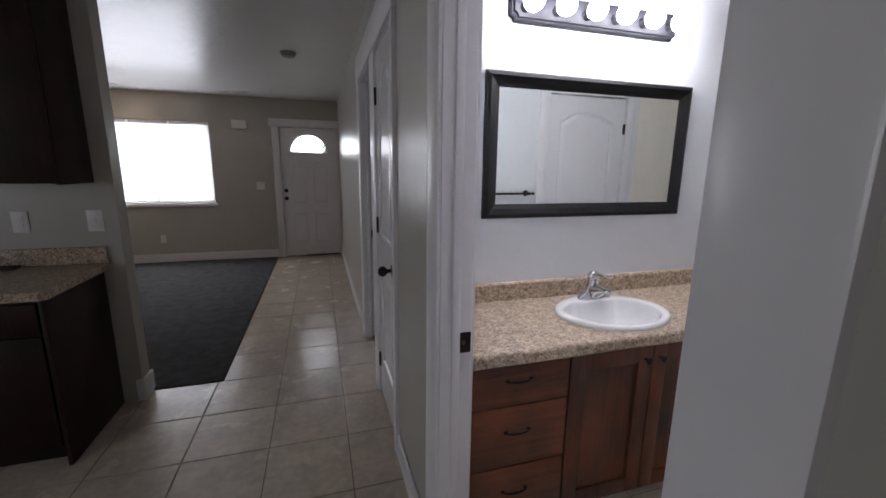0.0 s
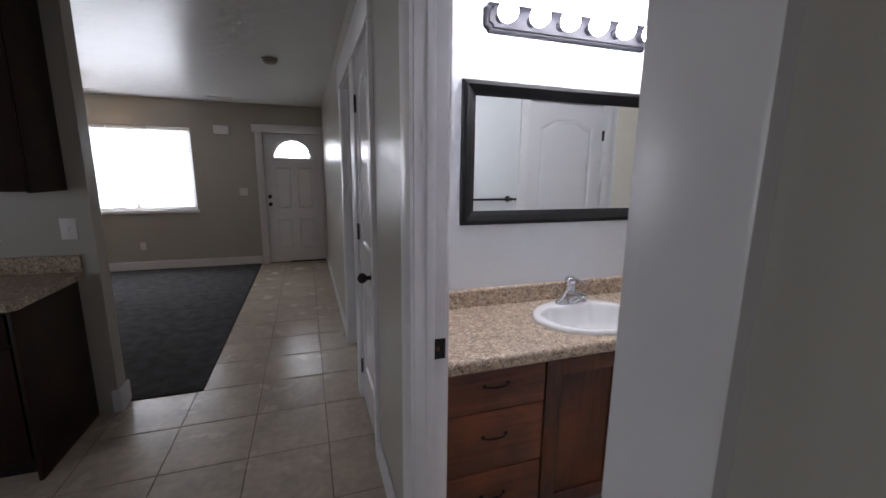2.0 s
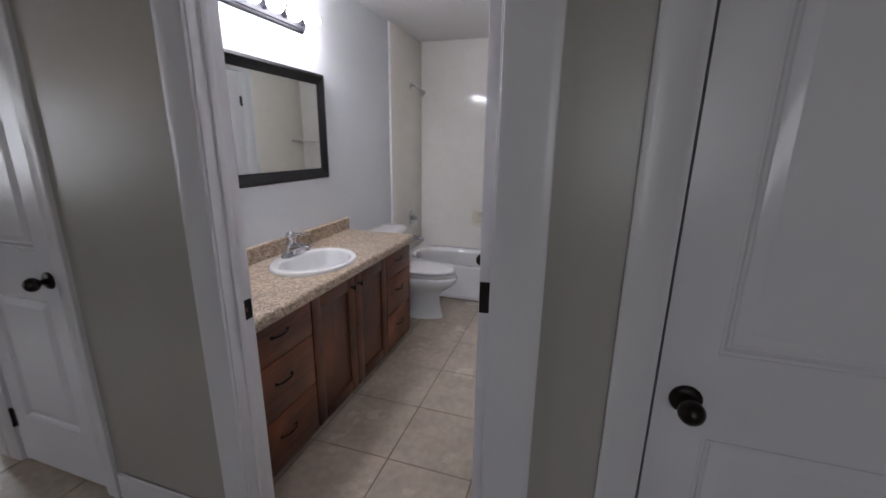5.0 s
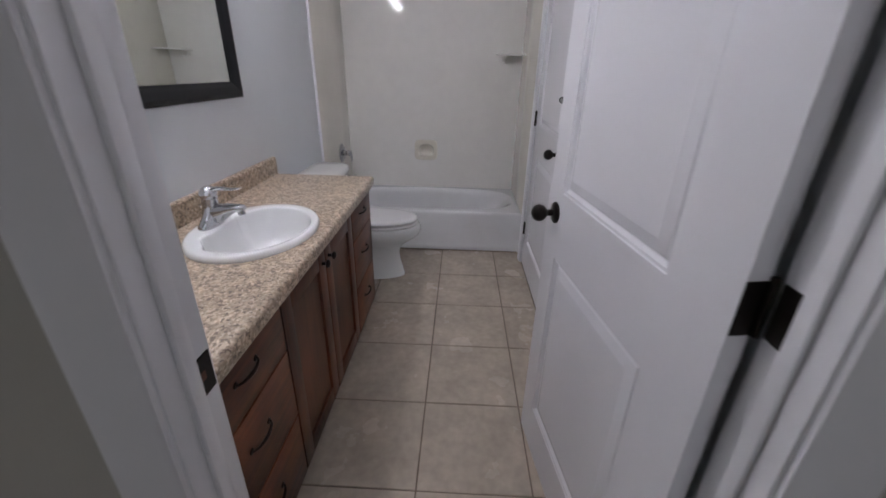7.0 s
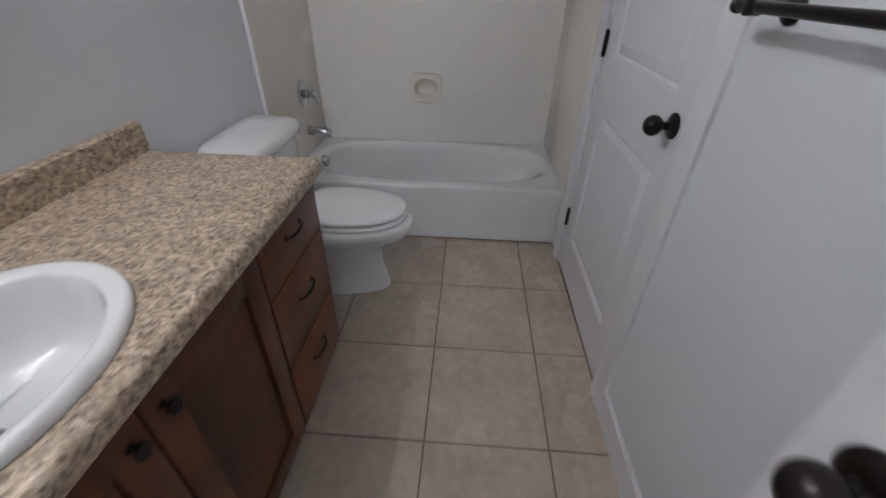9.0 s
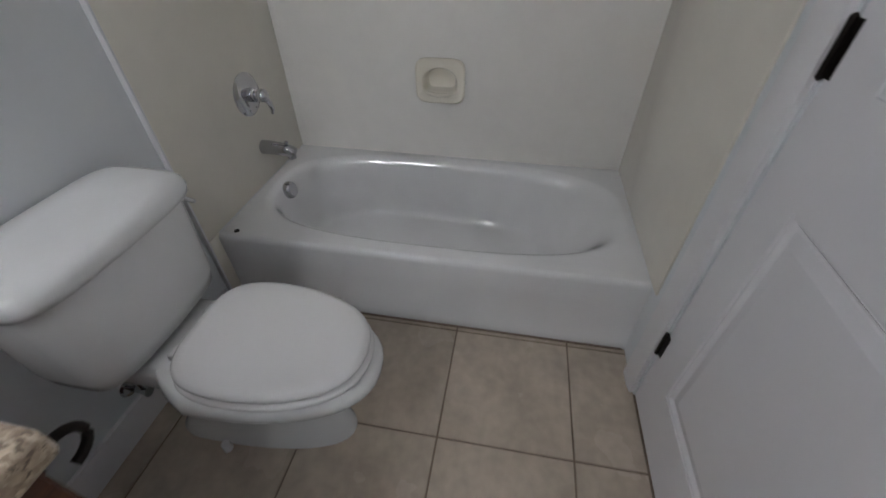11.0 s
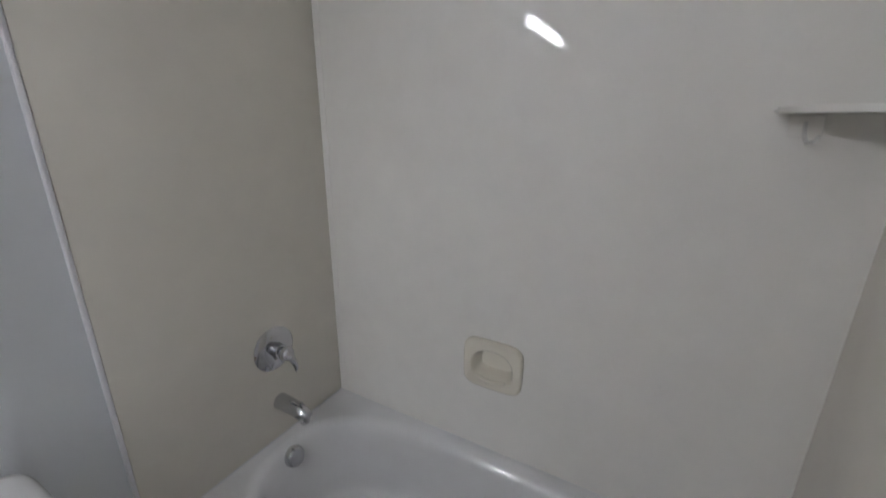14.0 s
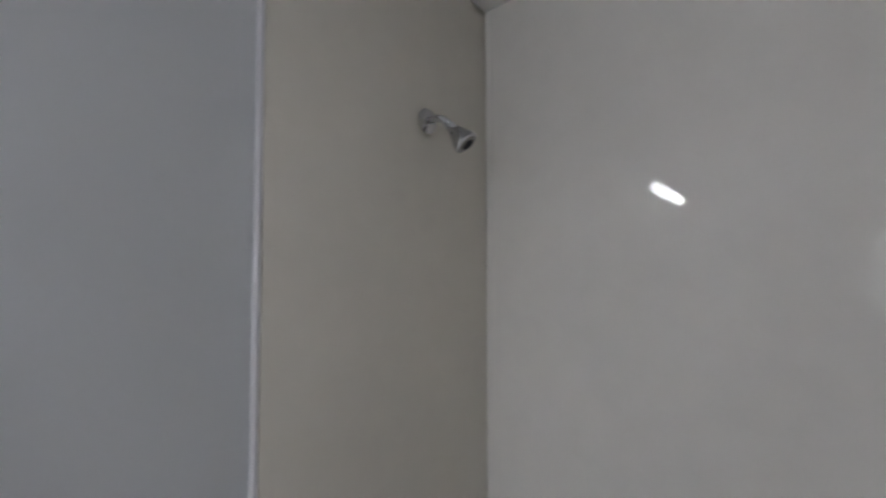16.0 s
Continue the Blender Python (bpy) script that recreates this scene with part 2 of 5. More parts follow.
def part(name, bm, mat, parent, label="", local=False, angle=38):
    """Links a bmesh, given in the world's coordinates (or the parent's own, if local), as one mesh under a thing."""
    if not local:
        bmesh.ops.transform(bm, matrix=root_place(parent).inverted(), verts=bm.verts)
    ob = new(name, link_mesh(name, bm, mat, angle))
    ob.parent = parent
    return tagged(ob, label) if label else ob


def add_box(bm, x0, x1, y0, y1, z0, z1, r=0.0, seg=2):
    vs = [bm.verts.new((x, y, z)) for z in (z0, z1) for y in (y0, y1) for x in (x0, x1)]
    fs = [bm.faces.new([vs[i] for i in q]) for q in ((0, 2, 3, 1), (4, 5, 7, 6), (0, 1, 5, 4), (2, 6, 7, 3), (0, 4, 6, 2), (1, 3, 7, 5))]
    if r:
        es = list({e for f in fs for e in f.edges})
        bmesh.ops.bevel(bm, geom=es, offset=r, segments=seg, profile=0.5, affect="EDGES")
    return bm


def box(x0, x1, y0, y1, z0, z1, r=0.0, seg=2):
    return add_box(bmesh.new(), x0, x1, y0, y1, z0, z1, r, seg)


def prism(points, z0, z1, m=None, r=0.0):
    """A closed outline (x, y), raised from z0 to z1, then laid by the matrix m."""
    bm = bmesh.new()
    lo = [bm.verts.new((x, y, z0)) for x, y in points]
    hi = [bm.verts.new((x, y, z1)) for x, y in points]
    n = len(points)
    bm.faces.new(lo[::-1]), bm.faces.new(hi)
    for i in range(n):
        bm.faces.new((lo[i], lo[(i + 1) % n], hi[(i + 1) % n], hi[i]))
    if r:
        bmesh.ops.bevel(bm, geom=[e for e in bm.edges if abs(e.verts[0].co.z - e.verts[1].co.z) < 1e-6], offset=r, segments=2, affect="EDGES")
    if m is not None:
        bmesh.ops.transform(bm, matrix=m, verts=bm.verts)
    return bm


def loft(rings, cap0=True, cap1=True, closed=True, bm=None):
    """Skins rings of equal length, one after the other."""
    bm = bm or bmesh.new()
    vs = [[bm.verts.new(p) for p in ring] for ring in rings]
    n = len(rings[0])
    for a, c in zip(vs, vs[1:]):
        for i in range(n if closed else n - 1):
            bm.faces.new((a[i], a[(i + 1) % n], c[(i + 1) % n], c[i]))
    if cap0:
        bm.faces.new(vs[0][::-1])
    if cap1:
        bm.faces.new(vs[-1])
    return bm


def lathe(profile, m=None, n=28, bm=None):
    """Turns (radius, height) about the z axis, then lays it by the matrix m."""
    rings = [[(r * math.cos(2 * math.pi * i / n), r * math.sin(2 * math.pi * i / n), h) for i in range(n)] for r, h in profile]
    if m is not None:
        rings = [[m @ Vector(p) for p in ring] for ring in rings]
    return loft(rings, bm=bm)


def tube(points, radii, n=14, bm=None):
    """A round bar along a line of points, with one radius or one for each point."""
    pts = [Vector(p) for p in points]
    if not isinstance(radii, (list, tuple)):
        radii = [radii] * len(pts)
    rings, up = [], Vector((0, 0, 1))
    for i, p in enumerate(pts):
        d = (pts[min(i + 1, len(pts) - 1)] - pts[max(i - 1, 0)]).normalized()
        ref = up if abs(d.dot(up)) < 0.95 else Vector((1, 0, 0))
        a = d.cross(ref).normalized()
        c = a.cross(d).normalized()
        rings.append([p + radii[i] * (math.cos(t) * a + math.sin(t) * c) for t in (2 * math.pi * k / n for k in range(n))])
    return loft(rings, bm=bm)


def oval(cx, cy, a, c, z, n=48, e=2.0):
    """A rounded ring: e = 2 is an ellipse, more is squarer."""
    out = []
    for i in range(n):
        t = 2 * math.pi * i / n
        ct, st = math.cos(t), math.sin(t)
        out.append((cx + a * math.copysign(abs(ct) ** (2 / e), ct), cy + c * math.copysign(abs(st) ** (2 / e), st), z))
    return out


def fill_around(bm, loops, normal):
    """Fills the first outline, in one plane, and leaves the other outlines open."""
    es = []
    for lp in loops:
        for i in range(len(lp)):
            es.append(bm.edges.get((lp[i], lp[(i + 1) % len(lp)])) or bm.edges.new((lp[i], lp[(i + 1) % len(lp)])))
    made = bmesh.ops.triangle_fill(bm, use_beauty=True, use_dissolve=False, edges=es, normal=normal)["geom"]
    ax = (0, 2) if abs(normal[1]) > 0.5 else (0, 1)
    bad = []
    for f in (g for g in made if isinstance(g, bmesh.types.BMFace)):
        c = f.calc_center_median()
        px, py = c[ax[0]], c[ax[1]]
        for lp in loops[1:]:
            inside = False
            for i in range(len(lp)):
                a, d = lp[i].co, lp[i - 1].co
                if (a[ax[1]] > py) != (d[ax[1]] > py) and px < (d[ax[0]] - a[ax[0]]) * (py - a[ax[1]]) / (d[ax[1]] - a[ax[1]]) + a[ax[0]]:
                    inside = not inside
            if inside:
                bad.append(f)
                break
    if bad:
        bmesh.ops.delete(bm, geom=bad, context="FACES_ONLY")


FACE_Y_MINUS = pose(0, 0, 0, 90, 0, 0)      # an upright z axis laid along -y
FACE_Y_PLUS = pose(0, 0, 0, -90, 0, 0)
FACE_X_MINUS = pose(0, 0, 0, 0, -90, 0)
FACE_X_PLUS = pose(0, 0, 0, 0, 90, 0)


def at(x, y, z, turn):
    return Matrix.Translation((x, y, z)) @ turn


# ---- plan ----
XH, XB = 0.322, 0.424              # hall face and bathroom face of the wall with the doors
YM, YR = 1.715, 0.205             # mirror wall and closet wall of the bathroom
XE = 3.635                        # far wall of the tub
ZC = 2.44                         # ceilings
YF = 6.80                         # front wall of the living room
HEAD = 2.085
OPENINGS = ((-0.86, -0.10), (0.249, 1.095), (1.84, 2.41), (2.57, 3.29))


def casing_leg(x_face, y0, y1, out, z1, name, parent_wall, inner_low):
    """Upright casing on a wall of constant x: a board with a rounded, stepped face."""
    w = y1 - y0
    prof = [(0, 0), (0, 0.011), (0.15 * w, 0.013), (0.22 * w, 0.0165), (0.80 * w, 0.0175), (0.97 * w, 0.0180), (w, 0.0165), (w, 0)]
    if inner_low:
        pts = [(x_face + out * d, y0 + s) for s, d in prof]
    else:
        pts = [(x_face + out * d, y1 - s) for s, d in prof]
    return prism(pts, 0.0, z1)

# ---- floors and ceilings ----
structure("floor", box(-4.0, XE + 0.1, -1.7, 6.9, -0.12, -0.004), GROUT, "brown grout bed under beige ceramic floor tiles", "floor")
floor_ob = bpy.data.objects["floor"]
structure("carpet", box(-4.0, -0.69, 2.82, YF, -0.003, 0.012, 0.004), CARPET, "dark charcoal wall-to-wall carpet in the living room", "carpet")
structure("bedroom_carpet", box(XB - 0.05, 3.4, 2.53, 5.4, -0.003, 0.011, 0.004), CARPET, "dark charcoal carpet in the bedroom", "carpet")
structure("threshold_strip", box(-1.11, -0.69, 2.805, 2.822, -0.002, 0.007, 0.002), RUBBER, "dark carpet edge strip beside the tiles", "trim")
structure("ceiling", box(-4.0, XH + 0.0, -1.7, YF, ZC, ZC + 0.1), CEILING, "glossy off-white knock-down plaster ceiling", "ceiling")
structure("bath_ceiling", box(XB, XE + 0.1, YR - 0.1, YM + 0.12, ZC, ZC + 0.1), BATH_CEILING, "white painted bathroom ceiling", "ceiling")
structure("bedroom_ceiling", box(XB, 3.4, 2.5, 5.5, ZC, ZC + 0.1), CEILING, "off-white bedroom ceiling", "ceiling")

# ---- walls ----
bm = bmesh.new()
edges = [-1.6] + [v for o in OPENINGS for v in o] + [YF]
for i in range(0, len(edges), 2):
    add_box(bm, XH, XB, edges[i], edges[i + 1], 0, ZC + 0.1)
for a, c in OPENINGS:
    add_box(bm, XH, XB, a, c, HEAD, ZC + 0.1)
bmesh.ops.recalc_face_normals(bm, faces=bm.faces)
for f in bm.faces:
    c = f.calc_center_median()
    if f.normal.x > 0.5 and c.y < 1.9:
        f.material_index = 1
structure("wall_hall", bm, [HALL_PAINT, BATH_PAINT], "greige satin-painted hall wall with door openings", "wall")
bm = box(XB, 2.86, YM, YM + 0.11, 0, ZC)
add_box(bm, 2.86, XE + 0.1, YM, YM + 0.11, 0, ZC)
structure("wall_mirror", bm, BATH_PAINT, "white painted bathroom wall behind the vanity", "wall")
bm = box(XB, 1.935, YR - 0.11, YR, 0, ZC)
add_box(bm, 2.735, XE + 0.1, YR - 0.11, YR, 0, ZC)
add_box(bm, 1.935, 2.735, YR - 0.11, YR, HEAD, ZC)
structure("wall_closet", bm, BATH_PAINT, "white painted bathroom wall with the closet door", "wall")
SDY, SDZ, SDA, SDC = 1.008, 0.666, 0.078, 0.064      # soap dish recess
bm = box(XE, XE + 0.1, YR, SDY - SDA, 0, ZC)
add_box(bm, XE, XE + 0.1, SDY + SDA, YM, 0, ZC), add_box(bm, XE, XE + 0.1, SDY - SDA, SDY + SDA, 0, SDZ - SDC), add_box(bm, XE, XE + 0.1, SDY - SDA, SDY + SDA, SDZ + SDC, ZC)
structure("wall_tub", bm, BATH_PAINT, "wall at the end of the bathroom behind the tub", "wall")
structure("wall_kitchen", box(-4.0, -1.11, 2.70, 2.815, 0, ZC), HALL_PAINT, "greige partition between the kitchen and the living room", "wall")
WX0, WX1, WZ0, WZ1 = -3.02, -1.51, 0.88, 2.06
DX0, DX1 = -0.56, 0.29
bm = box(-4.0, WX0, YF, YF + 0.14, 0, ZC)
add_box(bm, WX0, WX1, YF, YF + 0.14, 0, WZ0), add_box(bm, WX0, WX1, YF, YF + 0.14, WZ1, ZC)
add_box(bm, WX1, DX0, YF, YF + 0.14, 0, ZC), add_box(bm, DX0, DX1, YF, YF + 0.14, 2.03, ZC)
add_box(bm, DX1, XB, YF, YF + 0.14, 0, ZC)
structure("wall_front", bm, HALL_PAINT, "greige living room wall with the window and front door", "wall")
structure("wall_side", box(-4.12, -4.0, 1.6, YF + 0.14, 0, ZC), HALL_PAINT, "greige side wall of the living room", "wall")
# unseen wall; its opening is made up to hold the kitchen fill lamp
bm = box(-4.12, -4.0, -1.7, -1.2, 0, ZC)
add_box(bm, -4.12, -4.0, 0.0, 1.6, 0, ZC), add_box(bm, -4.12, -4.0, -1.2, 0.0, 0, 0.92), add_box(bm, -4.12, -4.0, -1.2, 0.0, 2.08, ZC)
structure("wall_kitchen_side", bm, HALL_PAINT, "plain greige kitchen wall with an opening added for the fill lamp", "wall")
structure("wall_behind_door", box(XB - 0.03, XB, -0.86, -0.10, 0, HEAD), HALL_PAINT, "plain wall closing the space behind a door", "wall")
structure("wall_behind_closet", box(XB - 0.03, XB, 1.84, 2.41, 0, HEAD), HALL_PAINT, "plain wall closing the space behind a door", "wall")
structure("wall_behind_linen", box(1.935, 2.735, YR - 0.11, YR - 0.07, 0, HEAD), BATH_PAINT, "plain wall closing the linen closet", "wall")
structure("wall_rear", box(-4.12, XB, -1.82, -1.7, 0, ZC), HALL_PAINT, "plain greige wall at the end of the hall", "wall")
bm = box(XB, 0.7, 5.4, 5.5, 0, ZC)
add_box(bm, 1.9, 3.4, 5.4, 5.5, 0, ZC), add_box(bm, 0.7, 1.9, 5.4, 5.5, 0, 0.86), add_box(bm, 0.7, 1.9, 5.4, 5.5, 2.06, ZC)
structure("wall_bedroom", bm, HALL_PAINT, "greige bedroom wall with a window", "wall")
structure("wall_bedroom_side", box(3.4, 3.5, 2.4, 5.5, 0, ZC), HALL_PAINT, "greige bedroom side wall", "wall")
structure("wall_bedroom_back", box(XB, 3.4, 2.42, 2.50, 0, ZC), HALL_PAINT, "greige bedroom wall beside the door", "wall")
structure("wall_hall_closet", box(XB, 1.1, 1.86, 1.94, 0, ZC), HALL_PAINT, "plain back of the hall closet", "wall")
structure("ground", box(-60, 60, 6.95, 90, -0.3, -0.2), GRASS, "lawn outside the front of the house", "ground")

structure("backdrop", box(-70, 70, 70, 70.5, -0.25, 45), SKY_GLOW, "bright hazy sky beyond the lawn", "sky")

# ---- jambs, stops and casings of the hall wall ----
for k, (a, c) in enumerate(OPENINGS):
    t = 0.012
    bm = box(XH - 0.001, XB + 0.001, a, a + t, 0, HEAD, 0.0015, 1)
    structure("jamb_%d" % (2 * k + 1), bm, TRIM, "white painted door jamb", "door frame")
    structure("jamb_%d" % (2 * k + 2), box(XH - 0.001, XB + 0.001, c - t, c, 0, HEAD, 0.0015, 1), TRIM, "white painted door jamb", "door frame")
    structure("door_head_%d" % (k + 1), box(XH - 0.001, XB + 0.001, a + t, c - t, HEAD - t, HEAD, 0.0015, 1), TRIM, "white painted head jamb", "door frame")
    if k == 1 or k == 3:
        for y0, y1 in ((a + t, a + t + 0.011), (c - t - 0.011, c - t)):
            structure("door_stop", box(XH + 0.035, XB - 0.040, y0, y1, 0, HEAD - t, 0.003, 2), TRIM, "white painted door stop moulding", "door frame")
    w = 0.095 if k == 1 else (0.085 if k != 2 else 0.075)
    lo, hi = a + 0.006, c - 0.006
    for y0, y1, low in ((lo - w - (0.02 if k == 1 else 0), lo, False), (hi, hi + w, True)):
        structure("casing", casing_leg(XH, y0, y1, -1, HEAD - 0.006 if k > 1 else HEAD - 0.006, "casing", None, low), TRIM, "white painted door casing with a rounded face", "trim")
    bm = box(XH - 0.022, XH, lo - w - 0.012, hi + w + 0.012, HEAD - 0.006, HEAD + 0.16, 0.003)
    if k not in (2, 3):
        structure("head_casing", bm, TRIM, "wide flat white head casing above a door", "trim")
    else:
        bm.free()
structure("head_casing", box(XH - 0.022, XH, 1.84 - 0.085, 3.29 + 0.09, HEAD - 0.006, HEAD + 0.16, 0.003), TRIM, "long flat white head casing above two doors", "trim")
for y0, y1, low in ((0.255 - 0.049, 0.255, False), (1.089, 1.158, True)):
    structure("bath_casing", casing_leg(XB, y0, y1, 1, HEAD - 0.006, "casing", None, low), TRIM, "white painted casing inside the bathroom", "trim")
structure("bath_head_casing", box(XB, XB + 0.018, 0.20 + 0.006, 1.158, HEAD - 0.006, HEAD + 0.09, 0.003), TRIM, "white head casing inside the bathroom", "trim")

# strike plates
for y, turn in ((1.083, -1), (3.278, -1)):
    strike = thing("strike_plate", (XB - 0.026, y, 0.905), "dark bronze strike plate on a white jamb", "strike plate", group="door jamb hardware")
    bm = box(XB - 0.052, XB - 0.002, y - 0.003, y, 0.870, 0.938, 0.001, 1)
    part("plate", bm, BRONZE, strike)
    part("latch_hole", box(XB - 0.032, XB - 0.021, y - 0.0034, y - 0.0028, 0.897, 0.913), CHERRY, strike, "bare wood latch hole")

# ---- baseboards ----


def baseboard(name, x0, x1, y0, y1, h, label):
    bm = box(x0, x1, y0, y1, 0.0, h)
    top = [e for e in bm.edges if min(v.co.z for v in e.verts) > h - 1e-5]
    bmesh.ops.bevel(bm, geom=top, offset=0.006, segments=3, affect="EDGES")
    structure(name, bm, TRIM, label, "baseboard")


HB = 0.13
for y0, y1 in ((0.0, 0.15), (1.187, 1.755), (3.375, YF - 0.002)):
    baseboard("baseboard", XH - 0.014, XH - 0.0005, y0, y1, HB, "white painted baseboard along the greige hall wall")
baseboard("baseboard", -4.0, DX0 - 0.11, YF - 0.014, YF - 0.0005, 0.135, "white baseboard under the living room window")
baseboard("baseboard", -1.14, -1.096, 2.688, 2.702, 0.14, "white baseboard round the end of the partition")
baseboard("baseboard", -1.11, -1.096, 2.702, 2.829, 0.14, "white baseboard round the end of the partition")
baseboard("baseboard", -4.0, -1.11, 2.8155, 2.829, 0.135, "white baseboard along the partition")
baseboard("baseboard", 2.065, 2.848, YM - 0.014, YM - 0.0005, 0.115, "white baseboard behind the toilet")
baseboard("baseboard", XB + 0.02, 1.840, YR + 0.0005, YR + 0.014, 0.115, "white baseboard under the towel bar")
baseboard("baseboard", XB, 3.4, 5.386, 5.3995, 0.13, "white baseboard in the bedroom")

# ---- doors ----


def panel_outline(x0, x1, z0, z1, rise, inset, n=17):
    """A panel's outline, counter-clockwise, with a raised arch on top where rise is not 0."""
    x0, x1, z0, z1 = x0 + inset, x1 - inset, z0 + inset, z1 - inset
    pts = [(x0, z0), (x1, z0)]
    for i in range(n):
        s = i / (n - 1)
        x = x1 + (x0 - x1) * s
        u = min(1.0, max(0.0, (0.5 - abs(s - 0.5)) / 0.34))
        pts.append((x, z1 + rise * (math.sin(u * math.pi / 2) ** 1.6)))
    return pts


def door_leaf(parent, w, h, t, panels, mat, hole=None):
    """A moulded door in its own frame: hinge edge at x = 0, faces at y = 0 and y = -t, foot at z = 0."""
    slab = bmesh.new()
    boards = []
    for side in (0, 1):
        y0, s = (0.0, -1.0) if side == 0 else (-t, 1.0)
        loops = []
        rect = [slab.verts.new((x, y0, z)) for x, z in ((0, 0), (w, 0), (w, h), (0, h))]
        loops.append(rect)
        for (x0, x1, z0, z1, rise) in panels:
            rings = []
            for inset, depth in ((0, 0), (0.0015, 0.0030), (0.007, 0.0040), (0.0085, 0.0030), (0.0110, 0.0062), (0.0165, 0.0108), (0.0200, 0.0112), (0.0230, 0.0090), (0.046, 0.0032), (0.049, 0.0022)):
                rings.append([(x, y0 + s * depth, z) for x, z in panel_outline(x0, x1, z0, z1, rise, inset)])
            vs = [[slab.verts.new(p) for p in ring] for ring in rings]
            for a, c in zip(vs, vs[1:]):
                for i in range(len(a)):
                    slab.faces.new((a[i], a[(i + 1) % len(a)], c[(i + 1) % len(a)], c[i]))
            loops.append(vs[0])
            boards.append((rings[-1], s))
        if hole:
            vs = [slab.verts.new((x, y0, z)) for x, z in hole]
            loops.append(vs)
            if side == 0:
                hole_a = vs
            else:
                for i in range(len(vs)):
                    slab.faces.new((hole_a[i], hole_a[(i + 1) % len(vs)], vs[(i + 1) % len(vs)], vs[i]))
        fill_around(slab, loops, (0, 1 if side == 0 else -1, 0))
        if side == 0:
            first = rect
        else:
            for i in range(4):
                slab.faces.new((first[i], first[(i + 1) % 4], rect[(i + 1) % 4], rect[i]))
    leaf = part("leaf", slab, mat, parent, local=True, angle=20)
    for ring, s in boards:
        bm = bmesh.new()
        f = bm.faces.new([bm.verts.new(p) for p in ring])
        bmesh.ops.triangulate(bm, faces=[f])
        back = bmesh.ops.extrude_face_region(bm, geom=list(bm.faces))
        for v in back["geom"]:
            if isinstance(v, bmesh.types.BMVert):
                v.co.y += s * 0.003
        part("panel", bm, mat, parent, local=True, angle=20)
    return leaf


def knob(parent, x, y, z, side, mat=BRONZE, local=True):
    """A round door knob on a rosette; side = +1 for the face towards +y."""
    m = at(x, y, z, FACE_Y_PLUS if side > 0 else FACE_Y_MINUS)
    ros = part("rosette", lathe([(0.001, -0.001), (0.033, 0), (0.033, 0.004), (0.029, 0.008), (0.018, 0.010), (0.012, 0.012), (0.001, 0.0125)], m), mat, parent, local=local)
    prof = [(0.001, 0.010), (0.011, 0.011), (0.010, 0.026), (0.013, 0.030)]
    prof += [(0.0265 * math.sin(a) if 0 < a < math.pi else 0.001, 0.052 - 0.024 * math.cos(a)) for a in (0.55 + i * (math.pi - 0.55) / 12 for i in range(1, 13))]
    part("knob", lathe(prof, m), mat, parent, local=local)


def hinge(parent, z, x=0.0, y=0.0, leaf_dir=(0, -1)):
    bm = lathe([(0.001, -0.050), (0.004, -0.048), (0.0065, -0.045), (0.0065, 0.045), (0.004, 0.048), (0.001, 0.050)], at(x, y, z, Matrix()), 12)
    add_box(bm, x + 0.002, x + 0.018, y + 0.0045, y + 0.0058, z - 0.044, z + 0.044)
    part("hinge", bm, BRONZE, parent, "dark bronze hinge", local=True)


def two_panels(w):
    return [(0.118, w - 0.105, 0.20, 0.812, 0.0), (0.118, w - 0.105, 1.010, 1.855, 0.078)]


# bathroom door, standing open against the closet wall
W_BATH = 0.755
bath_door = thing("bathroom_door", pose(0.430, 0.276, 0.012, 0, 0, 7.5), "white two-panel arch-top door standing open, bronze knob", "door", kind="structure")
bath_door.name = "door_1"
door_leaf(bath_door, W_BATH, 2.063, 0.035, [(0.152, W_BATH - 0.098, 0.175, 0.800, 0.0), (0.152, W_BATH - 0.098, 1.003, 1.855, 0.078)], DOOR_PAINT)
for ob in bath_door.children:
    ob.location.y = 0.037
knob(bath_door, W_BATH - 0.062, 0.037, 0.934, 1)
knob(bath_door, W_BATH - 0.062, 0.002, 0.934, -1)
part("latch_plate", box(W_BATH - 0.0005, W_BATH + 0.0015, 0.009, 0.033, 0.885, 0.945, 0.0008, 1), BRONZE, bath_door, "bronze latch plate", local=True)
for z in (0.23, 1.03, 1.80):
    hg = part("hinge", lathe([(0.001, z - 0.047), (0.004, z - 0.045), (0.0055, z - 0.044), (0.0055, z + 0.044), (0.007, z + 0.046), (0.007, z + 0.050), (0.001, z + 0.052)], at(-0.004, -0.002, 0, Matrix()), 14),
              BRONZE, bath_door, "dark bronze butt hinge", local=True)
    part("hinge_leaf", box(-0.0022, 0.0002, 0.0, 0.036, z - 0.044, z + 0.044, 0.0008, 1), BRONZE, hg, local=True)
for z in (0.242, 1.042, 1.812):
    lf = thing("hinge_plate", (XB - 0.018, 0.262, z), "dark bronze hinge leaf on a white jamb", "hinge", group="bathroom door hinges")
    part("plate", box(XB - 0.036, XB - 0.001, 0.2612, 0.2640, z - 0.044, z + 0.044, 0.0008, 1), BRONZE, lf)

# linen closet in the bathroom: closed
W_LIN = 0.786
linen = thing("door_2", pose(2.728, YR - 0.002, 0.012, 0, 0, 180), "closed white two-panel closet door with bronze knob", "door", kind="structure")
door_leaf(linen, W_LIN, 2.063, 0.035, two_panels(W_LIN), DOOR_PAINT)
for ob in linen.children:
    ob.location.y = 0.035

